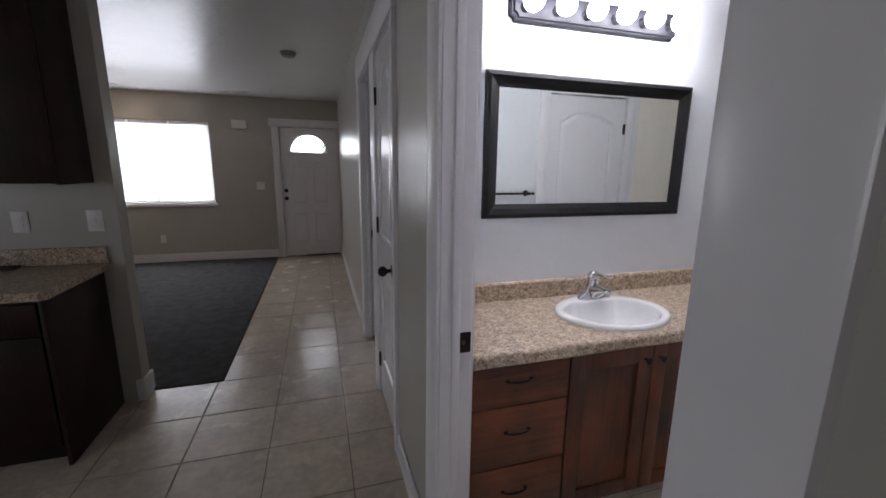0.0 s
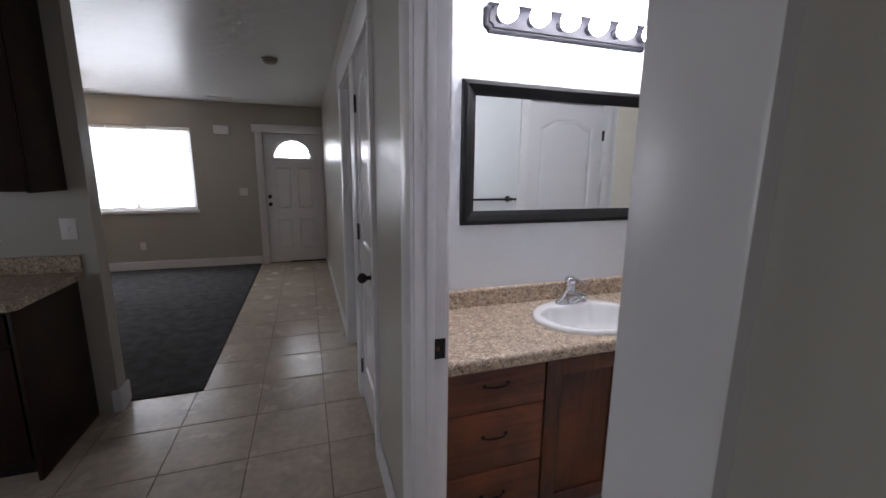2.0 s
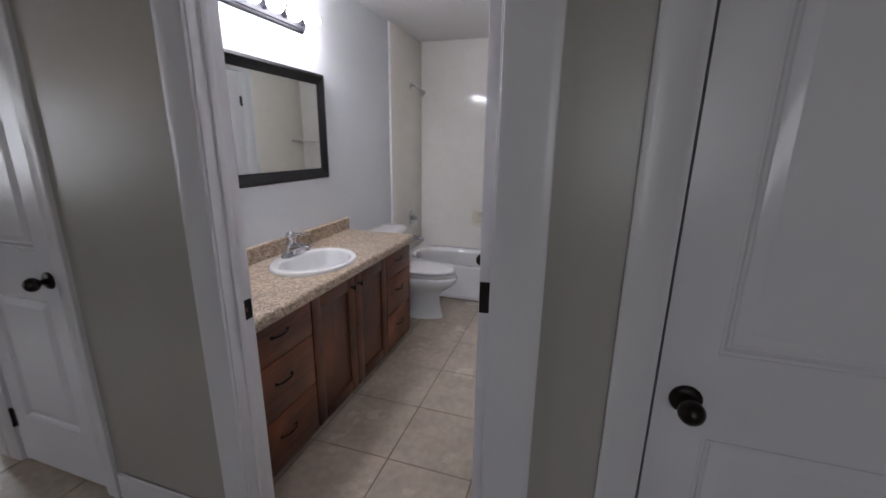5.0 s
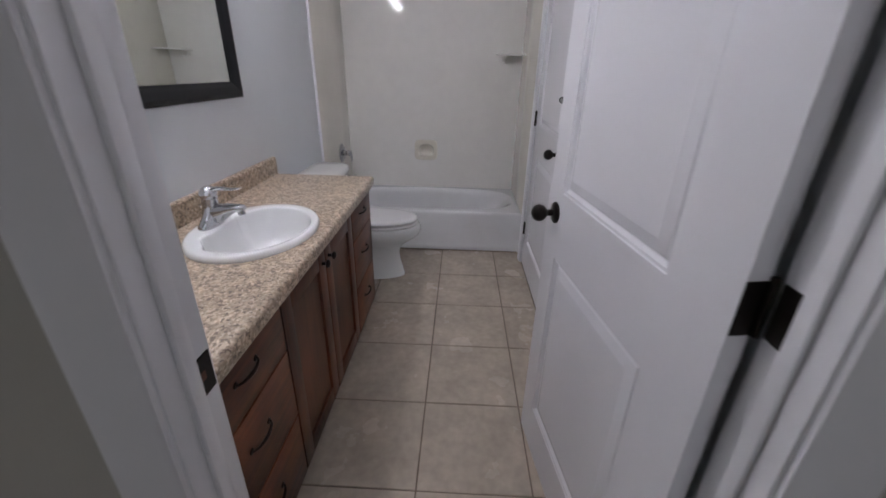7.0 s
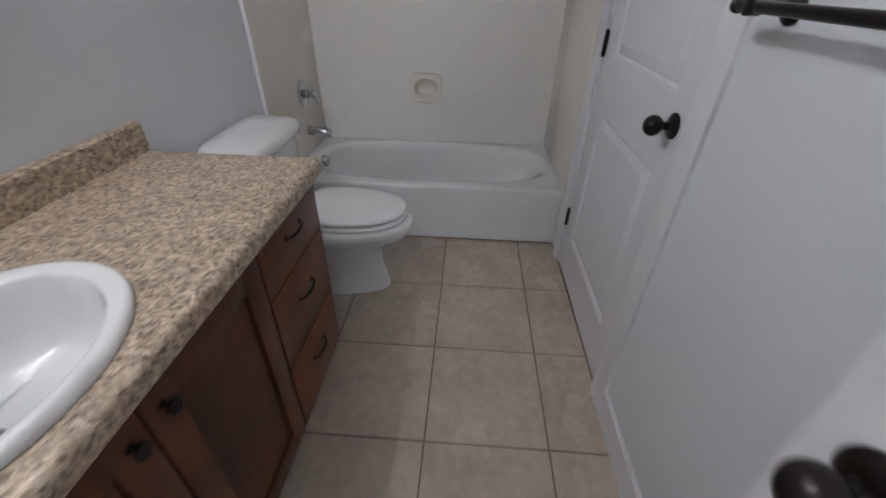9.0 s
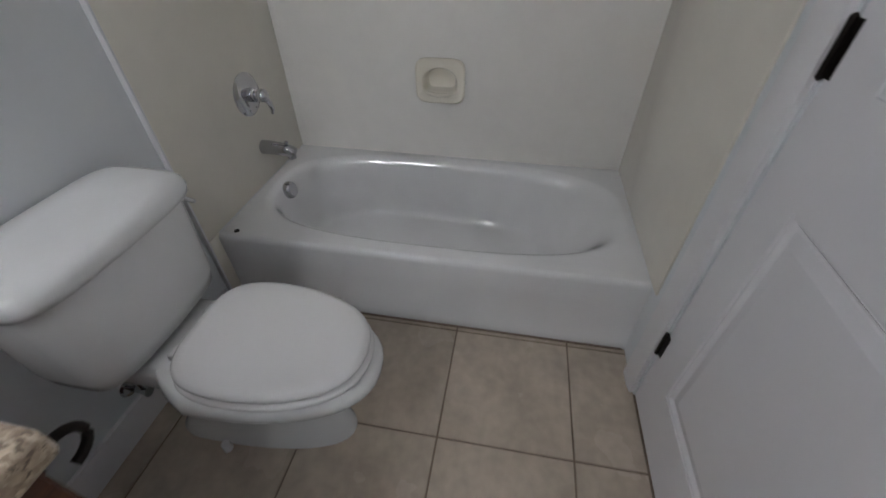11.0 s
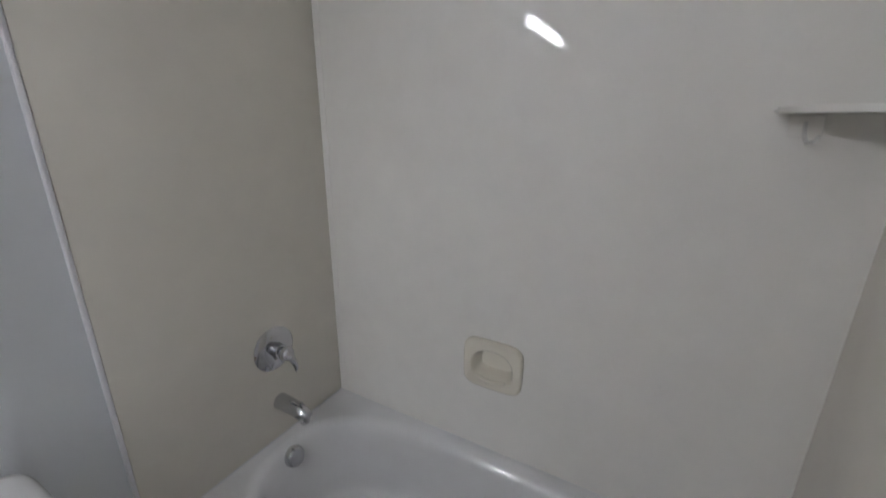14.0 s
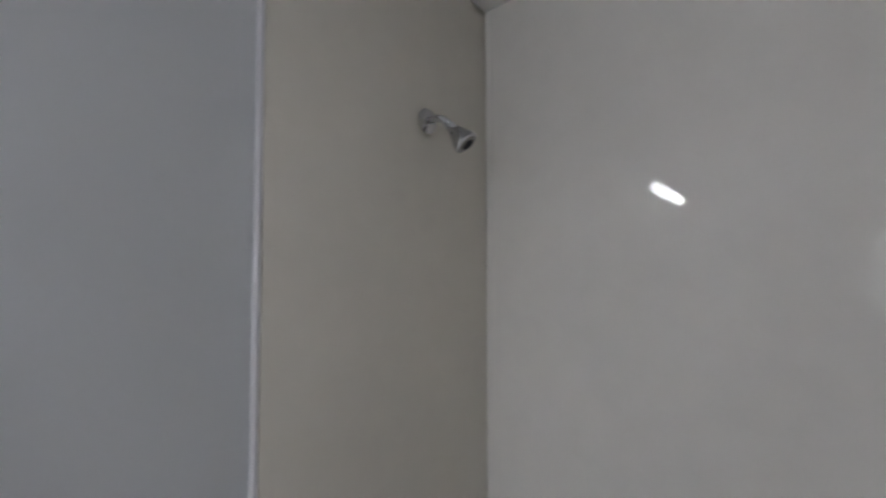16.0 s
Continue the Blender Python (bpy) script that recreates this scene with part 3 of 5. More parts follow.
knob(linen, W_LIN - 0.062, 0.0, 0.942, -1)
for z in (0.268, 1.042, 1.80):
    hinge(linen, z, -0.004, -0.006)
for x0, x1 in ((1.840, 1.931), (2.743, 2.83)):
    w = x1 - x0
    prof = [(0, 0), (0, 0.012), (0.15 * w, 0.014), (0.22 * w, 0.017), (0.80 * w, 0.018), (w, 0.012), (w, 0)]
    pts = [(x0 + s, YR + d) for s, d in prof] if x0 > 2.5 else [(x1 - s, YR + d) for s, d in prof]
    structure("closet_casing", prism(pts, 0, HEAD), TRIM, "white painted closet door casing", "trim")
structure("closet_head_casing", box(1.830, 2.84, YR, YR + 0.019, HEAD, HEAD + 0.09, 0.003), TRIM, "white head casing over the closet door", "trim")

# hall doors: seen from the hall, faces at x = XH
W_HC = 0.545
hall_closet = thing("door_3", pose(XH + 0.001, 2.395, 0.012, 0, 0, -90), "closed white narrow two-panel closet door with bronze knob", "door", kind="structure")
door_leaf(hall_closet, W_HC, 2.057, 0.035, [(0.1, W_HC - 0.1, 0.245, 0.835, 0.0), (0.1, W_HC - 0.1, 1.03, 1.855, 0.085)], DOOR_PAINT)
for ob in hall_closet.children:
    ob.location.y = 0.035
knob(hall_closet, W_HC - 0.06, 0.0, 0.92, -1)
for z in (0.215, 1.085, 1.82):
    hinge(hall_closet, z, -0.003, -0.006)
near_door = thing("door_4", pose(XH + 0.004, -0.112, 0.012, 0, 0, 90), "closed white two-panel door with a bronze knob", "door", kind="structure")
W_ND = 0.730
near_door.matrix_world = pose(XH + 0.004, -0.848, 0.012, 0, 0, 90)
door_leaf(near_door, W_ND, 2.057, 0.035, two_panels(W_ND), DOOR_PAINT)
knob(near_door, W_ND - 0.06, 0.0, 0.895, 1)

# front door with a half-round light
FD_W = DX1 - DX0 - 0.012
front = thing("door_5", pose(DX0 + 0.006, YF + 0.02, 0.012, 0, 0, 0), "white panelled front door with a half-round window", "door", kind="structure")
cx, cz, rx, rz = FD_W / 2 - 0.005, 1.645, 0.265, 0.262
arc = [(cx + rx * math.cos(math.pi * i / 24), cz + rz * math.sin(math.pi * i / 24)) for i in range(25)]
small = [(0.14, FD_W / 2 - 0.05, 0.22, 0.70, 0), (FD_W / 2 + 0.05, FD_W - 0.14, 0.22, 0.70, 0),
         (0.14, FD_W / 2 - 0.05, 0.86, 1.50, 0), (FD_W / 2 + 0.05, FD_W - 0.14, 0.86, 1.50, 0)]
door_leaf(front, FD_W, 2.005, 0.04, small, DOOR_PAINT, arc)
for ob in front.children:
    ob.location.y = 0.04
pane = part("pane", prism([(x, z) for x, z in arc], 0.0, 0.004, at(0, 0.022, 0, pose(0, 0, 0, 90, 0, 0))), GLASS, front, "clear half-round glass", local=True)
pane.visible_shadow = False
ring_a = [(cx + (rx + 0.025) * math.cos(math.pi * i / 24), 0, cz + (rz + 0.025) * math.sin(math.pi * i / 24)) for i in range(25)]
part("window_frame", tube([(x, 0.0, z) for x, y, z in ring_a] + [(cx + rx + 0.025, 0, cz - 0.015), ], 0.012, 8), DOOR_PAINT, front, local=True)
part("window_sill", box(cx - rx - 0.03, cx + rx + 0.03, -0.012, 0.0, cz - 0.03, cz - 0.002, 0.004), DOOR_PAINT, front, local=True)
for z, nm in ((1.05, "deadbolt"), (0.93, "knob")):
    part(nm, lathe([(0.001, 0), (0.03, 0), (0.03, 0.008), (0.012, 0.014), (0.012, 0.03), (0.026, 0.04), (0.026, 0.055), (0.001, 0.06)], at(0.05, 0, z, FACE_Y_MINUS)), BRONZE, front, "dark bronze " + nm, local=True)
part("door_sweep", box(0.3, FD_W, -0.006, 0.0, -0.008, 0.012), RUBBER, front, "dark rubber sweep", local=True)
for a, c, d, e in ((DX0, DX0 + 0.03, 0.0, 2.03), (DX1 - 0.03, DX1, 0.0, 2.03), (DX0 + 0.03, DX1 - 0.03, 1.995, 2.03)):
    structure("front_door_stop", box(a, c, YF + 0.063, YF + 0.135, d, e, 0.002, 1), TRIM, "white painted stop behind the front door", "door frame")
structure("front_sill", box(DX0 + 0.03, DX1 - 0.03, YF + 0.063, YF + 0.139, 0.0, 0.03, 0.002, 1), RUBBER, "dark sill under the front door", "door frame")
structure("front_casing", box(DX0 - 0.105, DX0, YF - 0.018, YF, 0, 2.03, 0.003), TRIM, "white casing beside the front door", "trim")
structure("front_casing", box(DX1, XH - 0.001, YF - 0.018, YF, 0, 2.03, 0.002), TRIM, "white casing beside the front door", "trim")
structure("front_head_casing", box(DX0 - 0.14, XH - 0.001, YF - 0.024, YF, 2.03, 2.145, 0.003), TRIM, "wide flat white head casing over the front door", "trim")

# ---- living room window with a blind ----


def blind_window(name, x0, x1, z0, z1, y, inside, label, pitch):
    win = thing(name, ((x0 + x1) / 2, y, z0), label, "window", kind="structure")
    for a, c, d, e in ((x0, x0 + 0.05, z0, z1), (x1 - 0.05, x1, z0, z1), (x0 + 0.05, x1 - 0.05, z0, z0 + 0.05), (x0 + 0.05, x1 - 0.05, z1 - 0.05, z1),
                       ((x0 + x1) / 2 - 0.025, (x0 + x1) / 2 + 0.025, z0 + 0.05, z1 - 0.05)):
        part("window_frame", box(a, c, y + 0.075, y + 0.125, d, e, 0.004), PLASTIC, win)
    for a, c in ((x0 + 0.05, (x0 + x1) / 2 - 0.025), ((x0 + x1) / 2 + 0.025, x1 - 0.05)):
        p = part("pane", box(a, c, y + 0.096, y + 0.102, z0 + 0.05, z1 - 0.05), GLASS, win)
        p.visible_shadow = False
    part("window_sill", box(x0 - 0.03, x1 + 0.03, y - 0.03, y + 0.07, z0 - 0.045, z0 - 0.001, 0.006), TRIM, win)
    blind = thing("window_blind", ((x0 + x1) / 2, y + 0.03, z1), "white horizontal slat blind, lowered, bright with daylight", "blind", group="lowered window blinds")
    n = 3 if x1 - x0 > 1.3 else 1
    for i in range(n):
        a, c = x0 + 0.01 + (x1 - x0 - 0.02) * i / n, x0 + 0.01 + (x1 - x0 - 0.02) * (i + 1) / n
        part("headrail", box(a + 0.012, c - 0.012, y + 0.008, y + 0.055, z1 - 0.045, z1 - 0.004, 0.004), PLASTIC, blind)
    me = None
    k = int((z1 - z0 - 0.09) / pitch)
    for i in range(k):
        z = z1 - 0.07 - i * pitch
        if me is None:
            pts = [(-0.024, -0.004), (-0.008, 0.002), (0.008, 0.003), (0.024, 0.0), (0.024, -0.0016), (0.008, 0.0012), (-0.008, 0.0002), (-0.024, -0.006)]
            bm = prism(pts, x0 + 0.015 - (x0 + x1) / 2, x1 - 0.015 - (x0 + x1) / 2, pose(0, 0, 0, 0, 90, 0) @ pose(0, 0, 0, 0, 0, 90))
            bmesh.ops.rotate(bm, cent=(0, 0, 0), matrix=Matrix.Rotation(radians(68), 3, "X"), verts=bm.verts)
            me = link_mesh("slat", bm, SLAT)
        s = new("slat", me)
        s.parent, s.location = blind, (0, 0, z - z1)
    part("bottom_rail", box(x0 + 0.015, x1 - 0.015, y + 0.012, y + 0.048, z0 + 0.006, z0 + 0.024, 0.004), PLASTIC, blind)
    for f in (0.12, 0.5, 0.88):
        x = x0 + (x1 - x0) * f
        part("ladder_cord", box(x - 0.001, x + 0.001, y + 0.004, y + 0.006, z0 + 0.02, z1 - 0.04), PLASTIC, blind)
    return win


blind_window("window_1", WX0, WX1, WZ0, WZ1, YF, -1, "white vinyl window in the living room wall", 0.042)
blind_window("window_2", 0.7, 1.9, 0.86, 2.06, 5.4, -1, "white vinyl window in the bedroom wall", 0.05)


def wall_plate(name, x, y, z, w, h, holes, label, category):
    """A cover plate on a wall that faces -y, with its switches or sockets."""
    pl = thing(name, (x, y, z), label, category)
    part("plate", box(x - w / 2, x + w / 2, y - 0.006, y - 0.0003, z - h / 2, z + h / 2, 0.002), PLASTIC, pl)
    for dx, dz, ww, hh in holes:
        part("toggle" if ww < 0.02 else "socket", box(x + dx - ww / 2, x + dx + ww / 2, y - 0.011, y - 0.0055, z + dz - hh / 2, z + dz + hh / 2, 0.0015), PLASTIC, pl)


wall_plate("light_switch", -0.87, YF, 1.14, 0.115, 0.115, ((-0.023, 0, 0.012, 0.026), (0.023, 0, 0.012, 0.026)), "white double light switch on the greige wall", "switch")
wall_plate("wall_outlet", -2.25, YF, 0.36, 0.07, 0.115, ((0, 0.02, 0.03, 0.026), (0, -0.02, 0.03, 0.026)), "white wall outlet near the carpet", "outlet")
wall_plate("wall_outlet", -1.555, 2.70, 1.125, 0.075, 0.118, ((0, 0.02, 0.03, 0.026), (0, -0.02, 0.03, 0.026)), "white outlet above the kitchen counter", "outlet")
wall_plate("light_switch", -1.22, 2.70, 1.125, 0.075, 0.118, ((0, 0, 0.012, 0.026),), "white light switch above the kitchen counter", "switch")
chime = thing("door_chime", (-1.105, YF, 2.04), "white plastic door chime box high on the wall", "door chime")
part("cover", box(-1.205, -1.005, YF - 0.045, YF - 0.0005, 1.985, 2.10, 0.01, 3), PLASTIC, chime)
part("base_plate", box(-1.20, -1.01, YF - 0.05, YF - 0.04, 1.978, 1.992, 0.003), PLASTIC, chime)
# darker plastic stands in for the detector's shaded underside
detector = thing("smoke_detector", (-0.22, 4.10, ZC), "round smoke detector on the ceiling, backlit shade put into its beige colour", "smoke detector")
part("base", lathe([(0.001, 0.0), (0.068, 0.0), (0.07, -0.010), (0.066, -0.014), (0.001, -0.014)], at(-0.22, 4.10, ZC - 0.0005, Matrix())), DULL_SHADE_PLASTIC, detector)
part("cover", lathe([(0.001, -0.014), (0.06, -0.014), (0.056, -0.034), (0.04, -0.042), (0.001, -0.043)], at(-0.22, 4.10, ZC - 0.0005, Matrix())), DULL_SHADE_PLASTIC, detector)
vent = thing("ceiling_vent", (-1.03, 6.45, ZC), "white ceiling air register near the window wall", "vent")
part("frame", box(-1.18, -0.88, 6.36, 6.54, ZC - 0.008, ZC - 0.0005, 0.002), PLASTIC, vent)
for i in range(6):
    y = 6.385 + i * 0.026
    part("slat", box(-1.16, -0.90, y, y + 0.014, ZC - 0.016, ZC - 0.0085, 0.002, 1), PLASTIC, vent)

# ceiling fan in the living room
FX, FY = -2.78, 5.62
fan = thing("ceiling_fan", (FX, FY, ZC), "white ceiling fan at rest with a lit glass bowl", "ceiling fan")
part("canopy", lathe([(0.001, 0), (0.075, 0), (0.07, -0.03), (0.03, -0.055), (0.001, -0.056)], at(FX, FY, ZC - 0.0005, Matrix())), PLASTIC, fan)
part("motor_housing", lathe([(0.001, -0.05), (0.03, -0.05), (0.1, -0.075), (0.115, -0.11), (0.1, -0.15), (0.05, -0.165), (0.001, -0.166)], at(FX, FY, ZC, Matrix())), PLASTIC, fan)
part("light_bowl", lathe([(0.001, -0.165), (0.06, -0.166), (0.105, -0.19), (0.09, -0.225), (0.05, -0.245), (0.001, -0.25)], at(FX, FY, ZC, Matrix())),
     glow("warm_fan_lamp", (1.0, 0.72, 0.46), 30.0), fan, "lit amber glass bowl")
for k in range(5):
    bl = [(0.13, -0.02), (0.20, -0.035), (0.24, -0.06), (0.60, -0.07), (0.66, -0.05), (0.66, 0.05), (0.60, 0.07), (0.24, 0.06), (0.20, 0.035), (0.13, 0.02)]
    part("blade", prism(bl, -0.005, 0.004, at(FX, FY, ZC - 0.115, pose(0, 0, 0, 10, 0, 72 * k + 4)), 0.001), PLASTIC, fan)

# ---- kitchen ----
KX = -1.213
base = thing("base_cabinet", (-1.9, 2.4, 0), "dark espresso-stained kitchen base cabinet with finished end", "cabinet")
part("end_panel", box(KX - 0.018, KX, 2.135, 2.688, 0.0, 0.838, 0.002), ESPRESSO, base)
part("body", box(-2.6, KX - 0.0185, 2.155, 2.688, 0.10, 0.838, 0.002), ESPRESSO, base)
part("toe_kick", box(-2.6, KX - 0.0185, 2.215, 2.23, 0.0, 0.099), ESPRESSO, base)
part("drawer_front", box(-1.72, KX - 0.03, 2.136, 2.154, 0.68, 0.822, 0.003), ESPRESSO, base)
part("door", box(-1.72, KX - 0.03, 2.136, 2.154, 0.11, 0.665, 0.003), ESPRESSO, base)
ktop = thing("kitchen_countertop", (-1.9, 2.4, 0.841), "speckled tan laminate kitchen countertop with backsplash", "countertop")
kt = [(-2.6, 2.695), (-2.6, 2.105), (KX + 0.005, 2.105), (KX + 0.03, 2.13), (KX + 0.03, 2.695)]
part("slab", prism(kt, 0.841, 0.882, None, 0.006), COUNTER, ktop)
part("backsplash", box(-2.6, KX + 0.03, 2.676, 2.698, 0.883, 0.978, 0.004), COUNTER, ktop)
tray = thing("serving_tray", (-1.83, 2.635, 0.8825), "flat black tray lying at the back of the kitchen counter", "tray")
part("base", box(-2.10, -1.57, 2.605, 2.668, 0.8825, 0.888, 0.002), RUBBER, tray)
for y0, y1 in ((2.605, 2.611), (2.662, 2.668)):
    part("rim", box(-2.10, -1.57, y0, y1, 0.8882, 0.896, 0.002), RUBBER, tray)
upper = thing("wall_cabinet", (-1.8, 2.55, 1.34), "dark espresso-stained kitchen wall cabinet", "cabinet")
UX = -1.197
part("end_panel", box(UX - 0.018, UX, 2.385, 2.698, 1.335, 2.38, 0.002), ESPRESSO, upper)
part("body", box(-2.6, UX - 0.0185, 2.385, 2.698, 1.345, 2.38, 0.002), ESPRESSO, upper)
part("door", box(-1.68, UX - 0.004, 2.364, 2.384, 1.342, 2.36, 0.003), ESPRESSO, upper)
part("door", box(-2.15, -1.684, 2.364, 2.384, 1.342, 2.36, 0.003), ESPRESSO, upper)

# ---- bathroom: vanity ----
VF, VE = 1.190, 2.05
vanity = thing("vanity_cabinet", (1.25, 1.45, 0), "cherry-stained wooden bathroom vanity with drawers and doors", "vanity")
bm = box(XB + 0.004, VE - 0.018, VF + 0.020, VF + 0.038, 0.06, 0.745)
part("face_frame", bm, CHERRY_UP, vanity)
bm = box(VE - 0.018, VE, VF + 0.004, YM - 0.016, 0.060, 0.745, 0.002)
add_box(bm, VE - 0.018, VE, VF + 0.072, YM - 0.016, 0.0, 0.0615)
part("end_panel", bm, CHERRY_UP, vanity)
part("side_panel", box(XB + 0.004, XB + 0.02, VF + 0.0385, YM - 0.003, 0.0, 0.745), CHERRY_UP, vanity)
part("toe_kick", box(XB + 0.02, VE - 0.0185, VF + 0.07, VF + 0.085, 0.0, 0.0595), CHERRY_UP, vanity)


def pull(parent, x, z, y):
    """A bowed cabinet pull on two feet."""
    w = 0.048
    pts = [(x - w, y, z)] + [(x - w + 2 * w * i / 10, y - 0.006 - 0.013 * math.sin(math.pi * i / 10) ** 0.6, z) for i in range(11)] + [(x + w, y, z)]
    rad = [0.005] + [0.0030 + 0.0020 * math.sin(math.pi * i / 10) for i in range(11)] + [0.006]
    h = part("handle", tube(pts, rad, 10), BRONZE, parent, "dark bronze bow pull")
    for s in (-1, 1):
        part("foot", lathe([(0.001, 0), (0.009, 0), (0.008, 0.003), (0.001, 0.004)], at(x + s * w, y, z, FACE_Y_MINUS), 12), BRONZE, h)


def round_pull(parent, x, z, y):
    part("knob", lathe([(0.001, 0), (0.008, 0), (0.006, 0.004), (0.006, 0.013), (0.015, 0.019), (0.016, 0.024), (0.011, 0.029), (0.001, 0.031)], at(x, y, z, FACE_Y_MINUS), 18), BRONZE, parent, "dark bronze round knob")


for x0, x1 in ((XB + 0.03, 0.872), (1.665, VE - 0.004)):
    for z0, z1 in ((0.578, 0.738), (0.324, 0.572), (0.065, 0.318)):
        d = part("drawer_front", box(x0, x1, VF, VF + 0.0195, z0, z1, 0.0025), CHERRY, vanity)
        pull(d, (x0 + x1) / 2, (z0 + z1) / 2 + 0.02, VF)
for x0, x1, kx in ((0.880, 1.266, 1.232), (1.272, 1.657, 1.306)):
    z0, z1, s = 0.065, 0.738, 0.068
    bm = bmesh.new()
    add_box(bm, x0, x0 + s, VF, VF + 0.0195, z0, z1, 0.002), add_box(bm, x1 - s, x1, VF, VF + 0.0195, z0, z1, 0.002)
    add_box(bm, x0 + s, x1 - s, VF, VF + 0.0195, z0, z0 + s, 0.002), add_box(bm, x0 + s, x1 - s, VF, VF + 0.0195, z1 - s, z1, 0.002)
    d = part("door", bm, CHERRY_UP, vanity)
    part("panel", box(x0 + s, x1 - s, VF + 0.011, VF + 0.017, z0 + s, z1 - s), CHERRY_UP, d)
    round_pull(d, kx, z1 - 0.055, VF)
holder = thing("paper_holder", (VE, 1.24, 0.69), "dark bronze curved paper holder on the vanity side", "paper holder")
part("arm", tube([(VE, 1.225, 0.715)] + [(VE + 0.03 + 0.035 * math.sin(a), 1.225, 0.69 + 0.03 * math.cos(a)) for a in (i * math.pi / 10 for i in range(11))], 0.0075, 10), BRONZE, holder)
part("rosette", lathe([(0.001, 0), (0.02, 0), (0.018, 0.006), (0.008, 0.010), (0.001, 0.011)], at(VE, 1.225, 0.715, FACE_X_PLUS), 18), BRONZE, holder)

# countertop with a rolled front edge and a hole for the basin
SX, SY, SA, SB = 1.230, 1.412, 0.264, 0.208
top = thing("vanity_countertop", (1.25, 1.45, 0.76), "speckled tan laminate vanity top with rolled edge", "countertop")
CX0, CX1, CY0, CY1 = XB + 0.003, 2.072, 1.163, YM - 0.002
n = 64
hole = [(SX + (SA - 0.03) * math.cos(2 * math.pi * i / n), SY + (SB - 0.03) * math.sin(2 * math.pi * i / n)) for i in range(n)]
bm = bmesh.new()
r = 0.016
front = [(CY0 + r - r * math.cos(a), 0.802 - r + r * math.sin(a)) for a in (i * math.pi / 12 for i in range(7))]
lower = [(CY0 + r - r * math.cos(a), 0.748 + r - r * math.sin(a)) for a in (i * math.pi / 12 for i in range(7))]
sect = [(CY1, 0.748)] + lower[::-1] + front
vs = [[bm.verts.new((x, y, z)) for y, z in sect] for x in (CX0, CX1 - 0.006)]
for i in range(1, len(sect) - 1):
    bm.faces.new((vs[0][i], vs[0][i + 1], vs[1][i + 1], vs[1][i]))
loops = [[vs[0][-1], vs[1][-1], bm.verts.new((CX1 - 0.006, CY1, 0.802)), bm.verts.new((CX0, CY1, 0.802))], [bm.verts.new((x, y, 0.802)) for x, y in hole]]
fill_around(bm, loops, (0, 0, 1))
endcap = [bm.verts.new((CX1, y + (0.006 if y < 1.3 else 0), min(max(z, 0.752), 0.798))) for y, z in sect + [(CY1, 0.802)]]
ring = [*vs[1], loops[0][2]]
for i in range(len(ring)):
    bm.faces.new((ring[i], ring[(i + 1) % len(ring)], endcap[(i + 1) % len(ring)], endcap[i]))
bm.faces.new(endcap)
part("slab", bm, COUNTER, top, angle=30)
prof = [(YM - 0.002, 0.8025), (YM - 0.022, 0.8025), (YM - 0.022, 0.884), (YM - 0.017, 0.892), (YM - 0.009, 0.894), (YM - 0.002, 0.893)]
part("backsplash", loft([[(x, y, z) for y, z in prof] for x in (CX0, CX1 - 0.004, CX1)]), COUNTER, top, angle=30)

# drop-in basin
basin = thing("bathroom_sink", (SX, SY, 0.803), "white oval drop-in porcelain basin in the countertop", "sink")
SZ = 0.823                        # crest of the basin's rim


def bowl_ring(inset, z, n=64):
    """The bowl's outline: round in front, flattened behind where the faucet's ledge juts in, with two scallops beside it."""
    out = []
    a, front, back = SA - 0.044 - inset, SB - 0.026 - inset, SB - 0.092 - inset
    for i in range(n):
        t = 2 * math.pi * i / n
        ct, st = math.cos(t), math.sin(t)
        if st > 0:
            e = 2 / 2.9
            x, y = a * math.copysign(abs(ct) ** e, ct), back * st ** e
            y += 0.020 * math.exp(-((abs(x) - 0.118) / 0.030) ** 2) * (back / 0.116) ** 2
        else:
            x, y = a * ct, front * st
        out.append((SX + x, SY + y, z))
    return out


rings = [oval(SX, SY, SA, SB, 0.8022, n), oval(SX, SY, SA + 0.0015, SB + 0.0015, 0.809, n), oval(SX, SY, SA - 0.002, SB - 0.002, 0.8175, n),
         oval(SX, SY, SA - 0.006, SB - 0.006, SZ - 0.0015, n), oval(SX, SY, SA - 0.012, SB - 0.010, SZ - 0.0002, n), oval(SX, SY, SA - 0.018, SB - 0.014, SZ, n)]
rings += [bowl_ring(d, z) for d, z in ((-0.008, SZ - 0.0015), (-0.003, SZ - 0.0025), (0.0, SZ - 0.0045), (0.002, SZ - 0.009), (0.004, SZ - 0.020), (0.008, 0.775), (0.016, 0.735), (0.030, 0.703), (0.050, 0.686), (0.076, 0.678))]
rings += [oval(SX, SY + 0.0, SA - 0.165, 0.024 + 0.035, 0.674, n), oval(SX, SY + 0.0, 0.024, 0.024, 0.670, n)]
part("bowl", loft(rings, cap0=False), PORCELAIN, basin, angle=50)
part("drain", lathe([(0.001, 0.671), (0.022, 0.671), (0.022, 0.675), (0.016, 0.676), (0.015, 0.673), (0.001, 0.673)], at(SX, SY, 0, Matrix()), 24), CHROME, basin, "chrome drain ring")
part("overflow_slot", lathe([(0.001, 0), (0.008, 0), (0.007, 0.002), (0.001, 0.002)], at(SX, SY - SB + 0.047, 0.775, pose(0, 0, 0, -70, 0, 0)), 14), RUBBER, basin, "dark overflow opening")

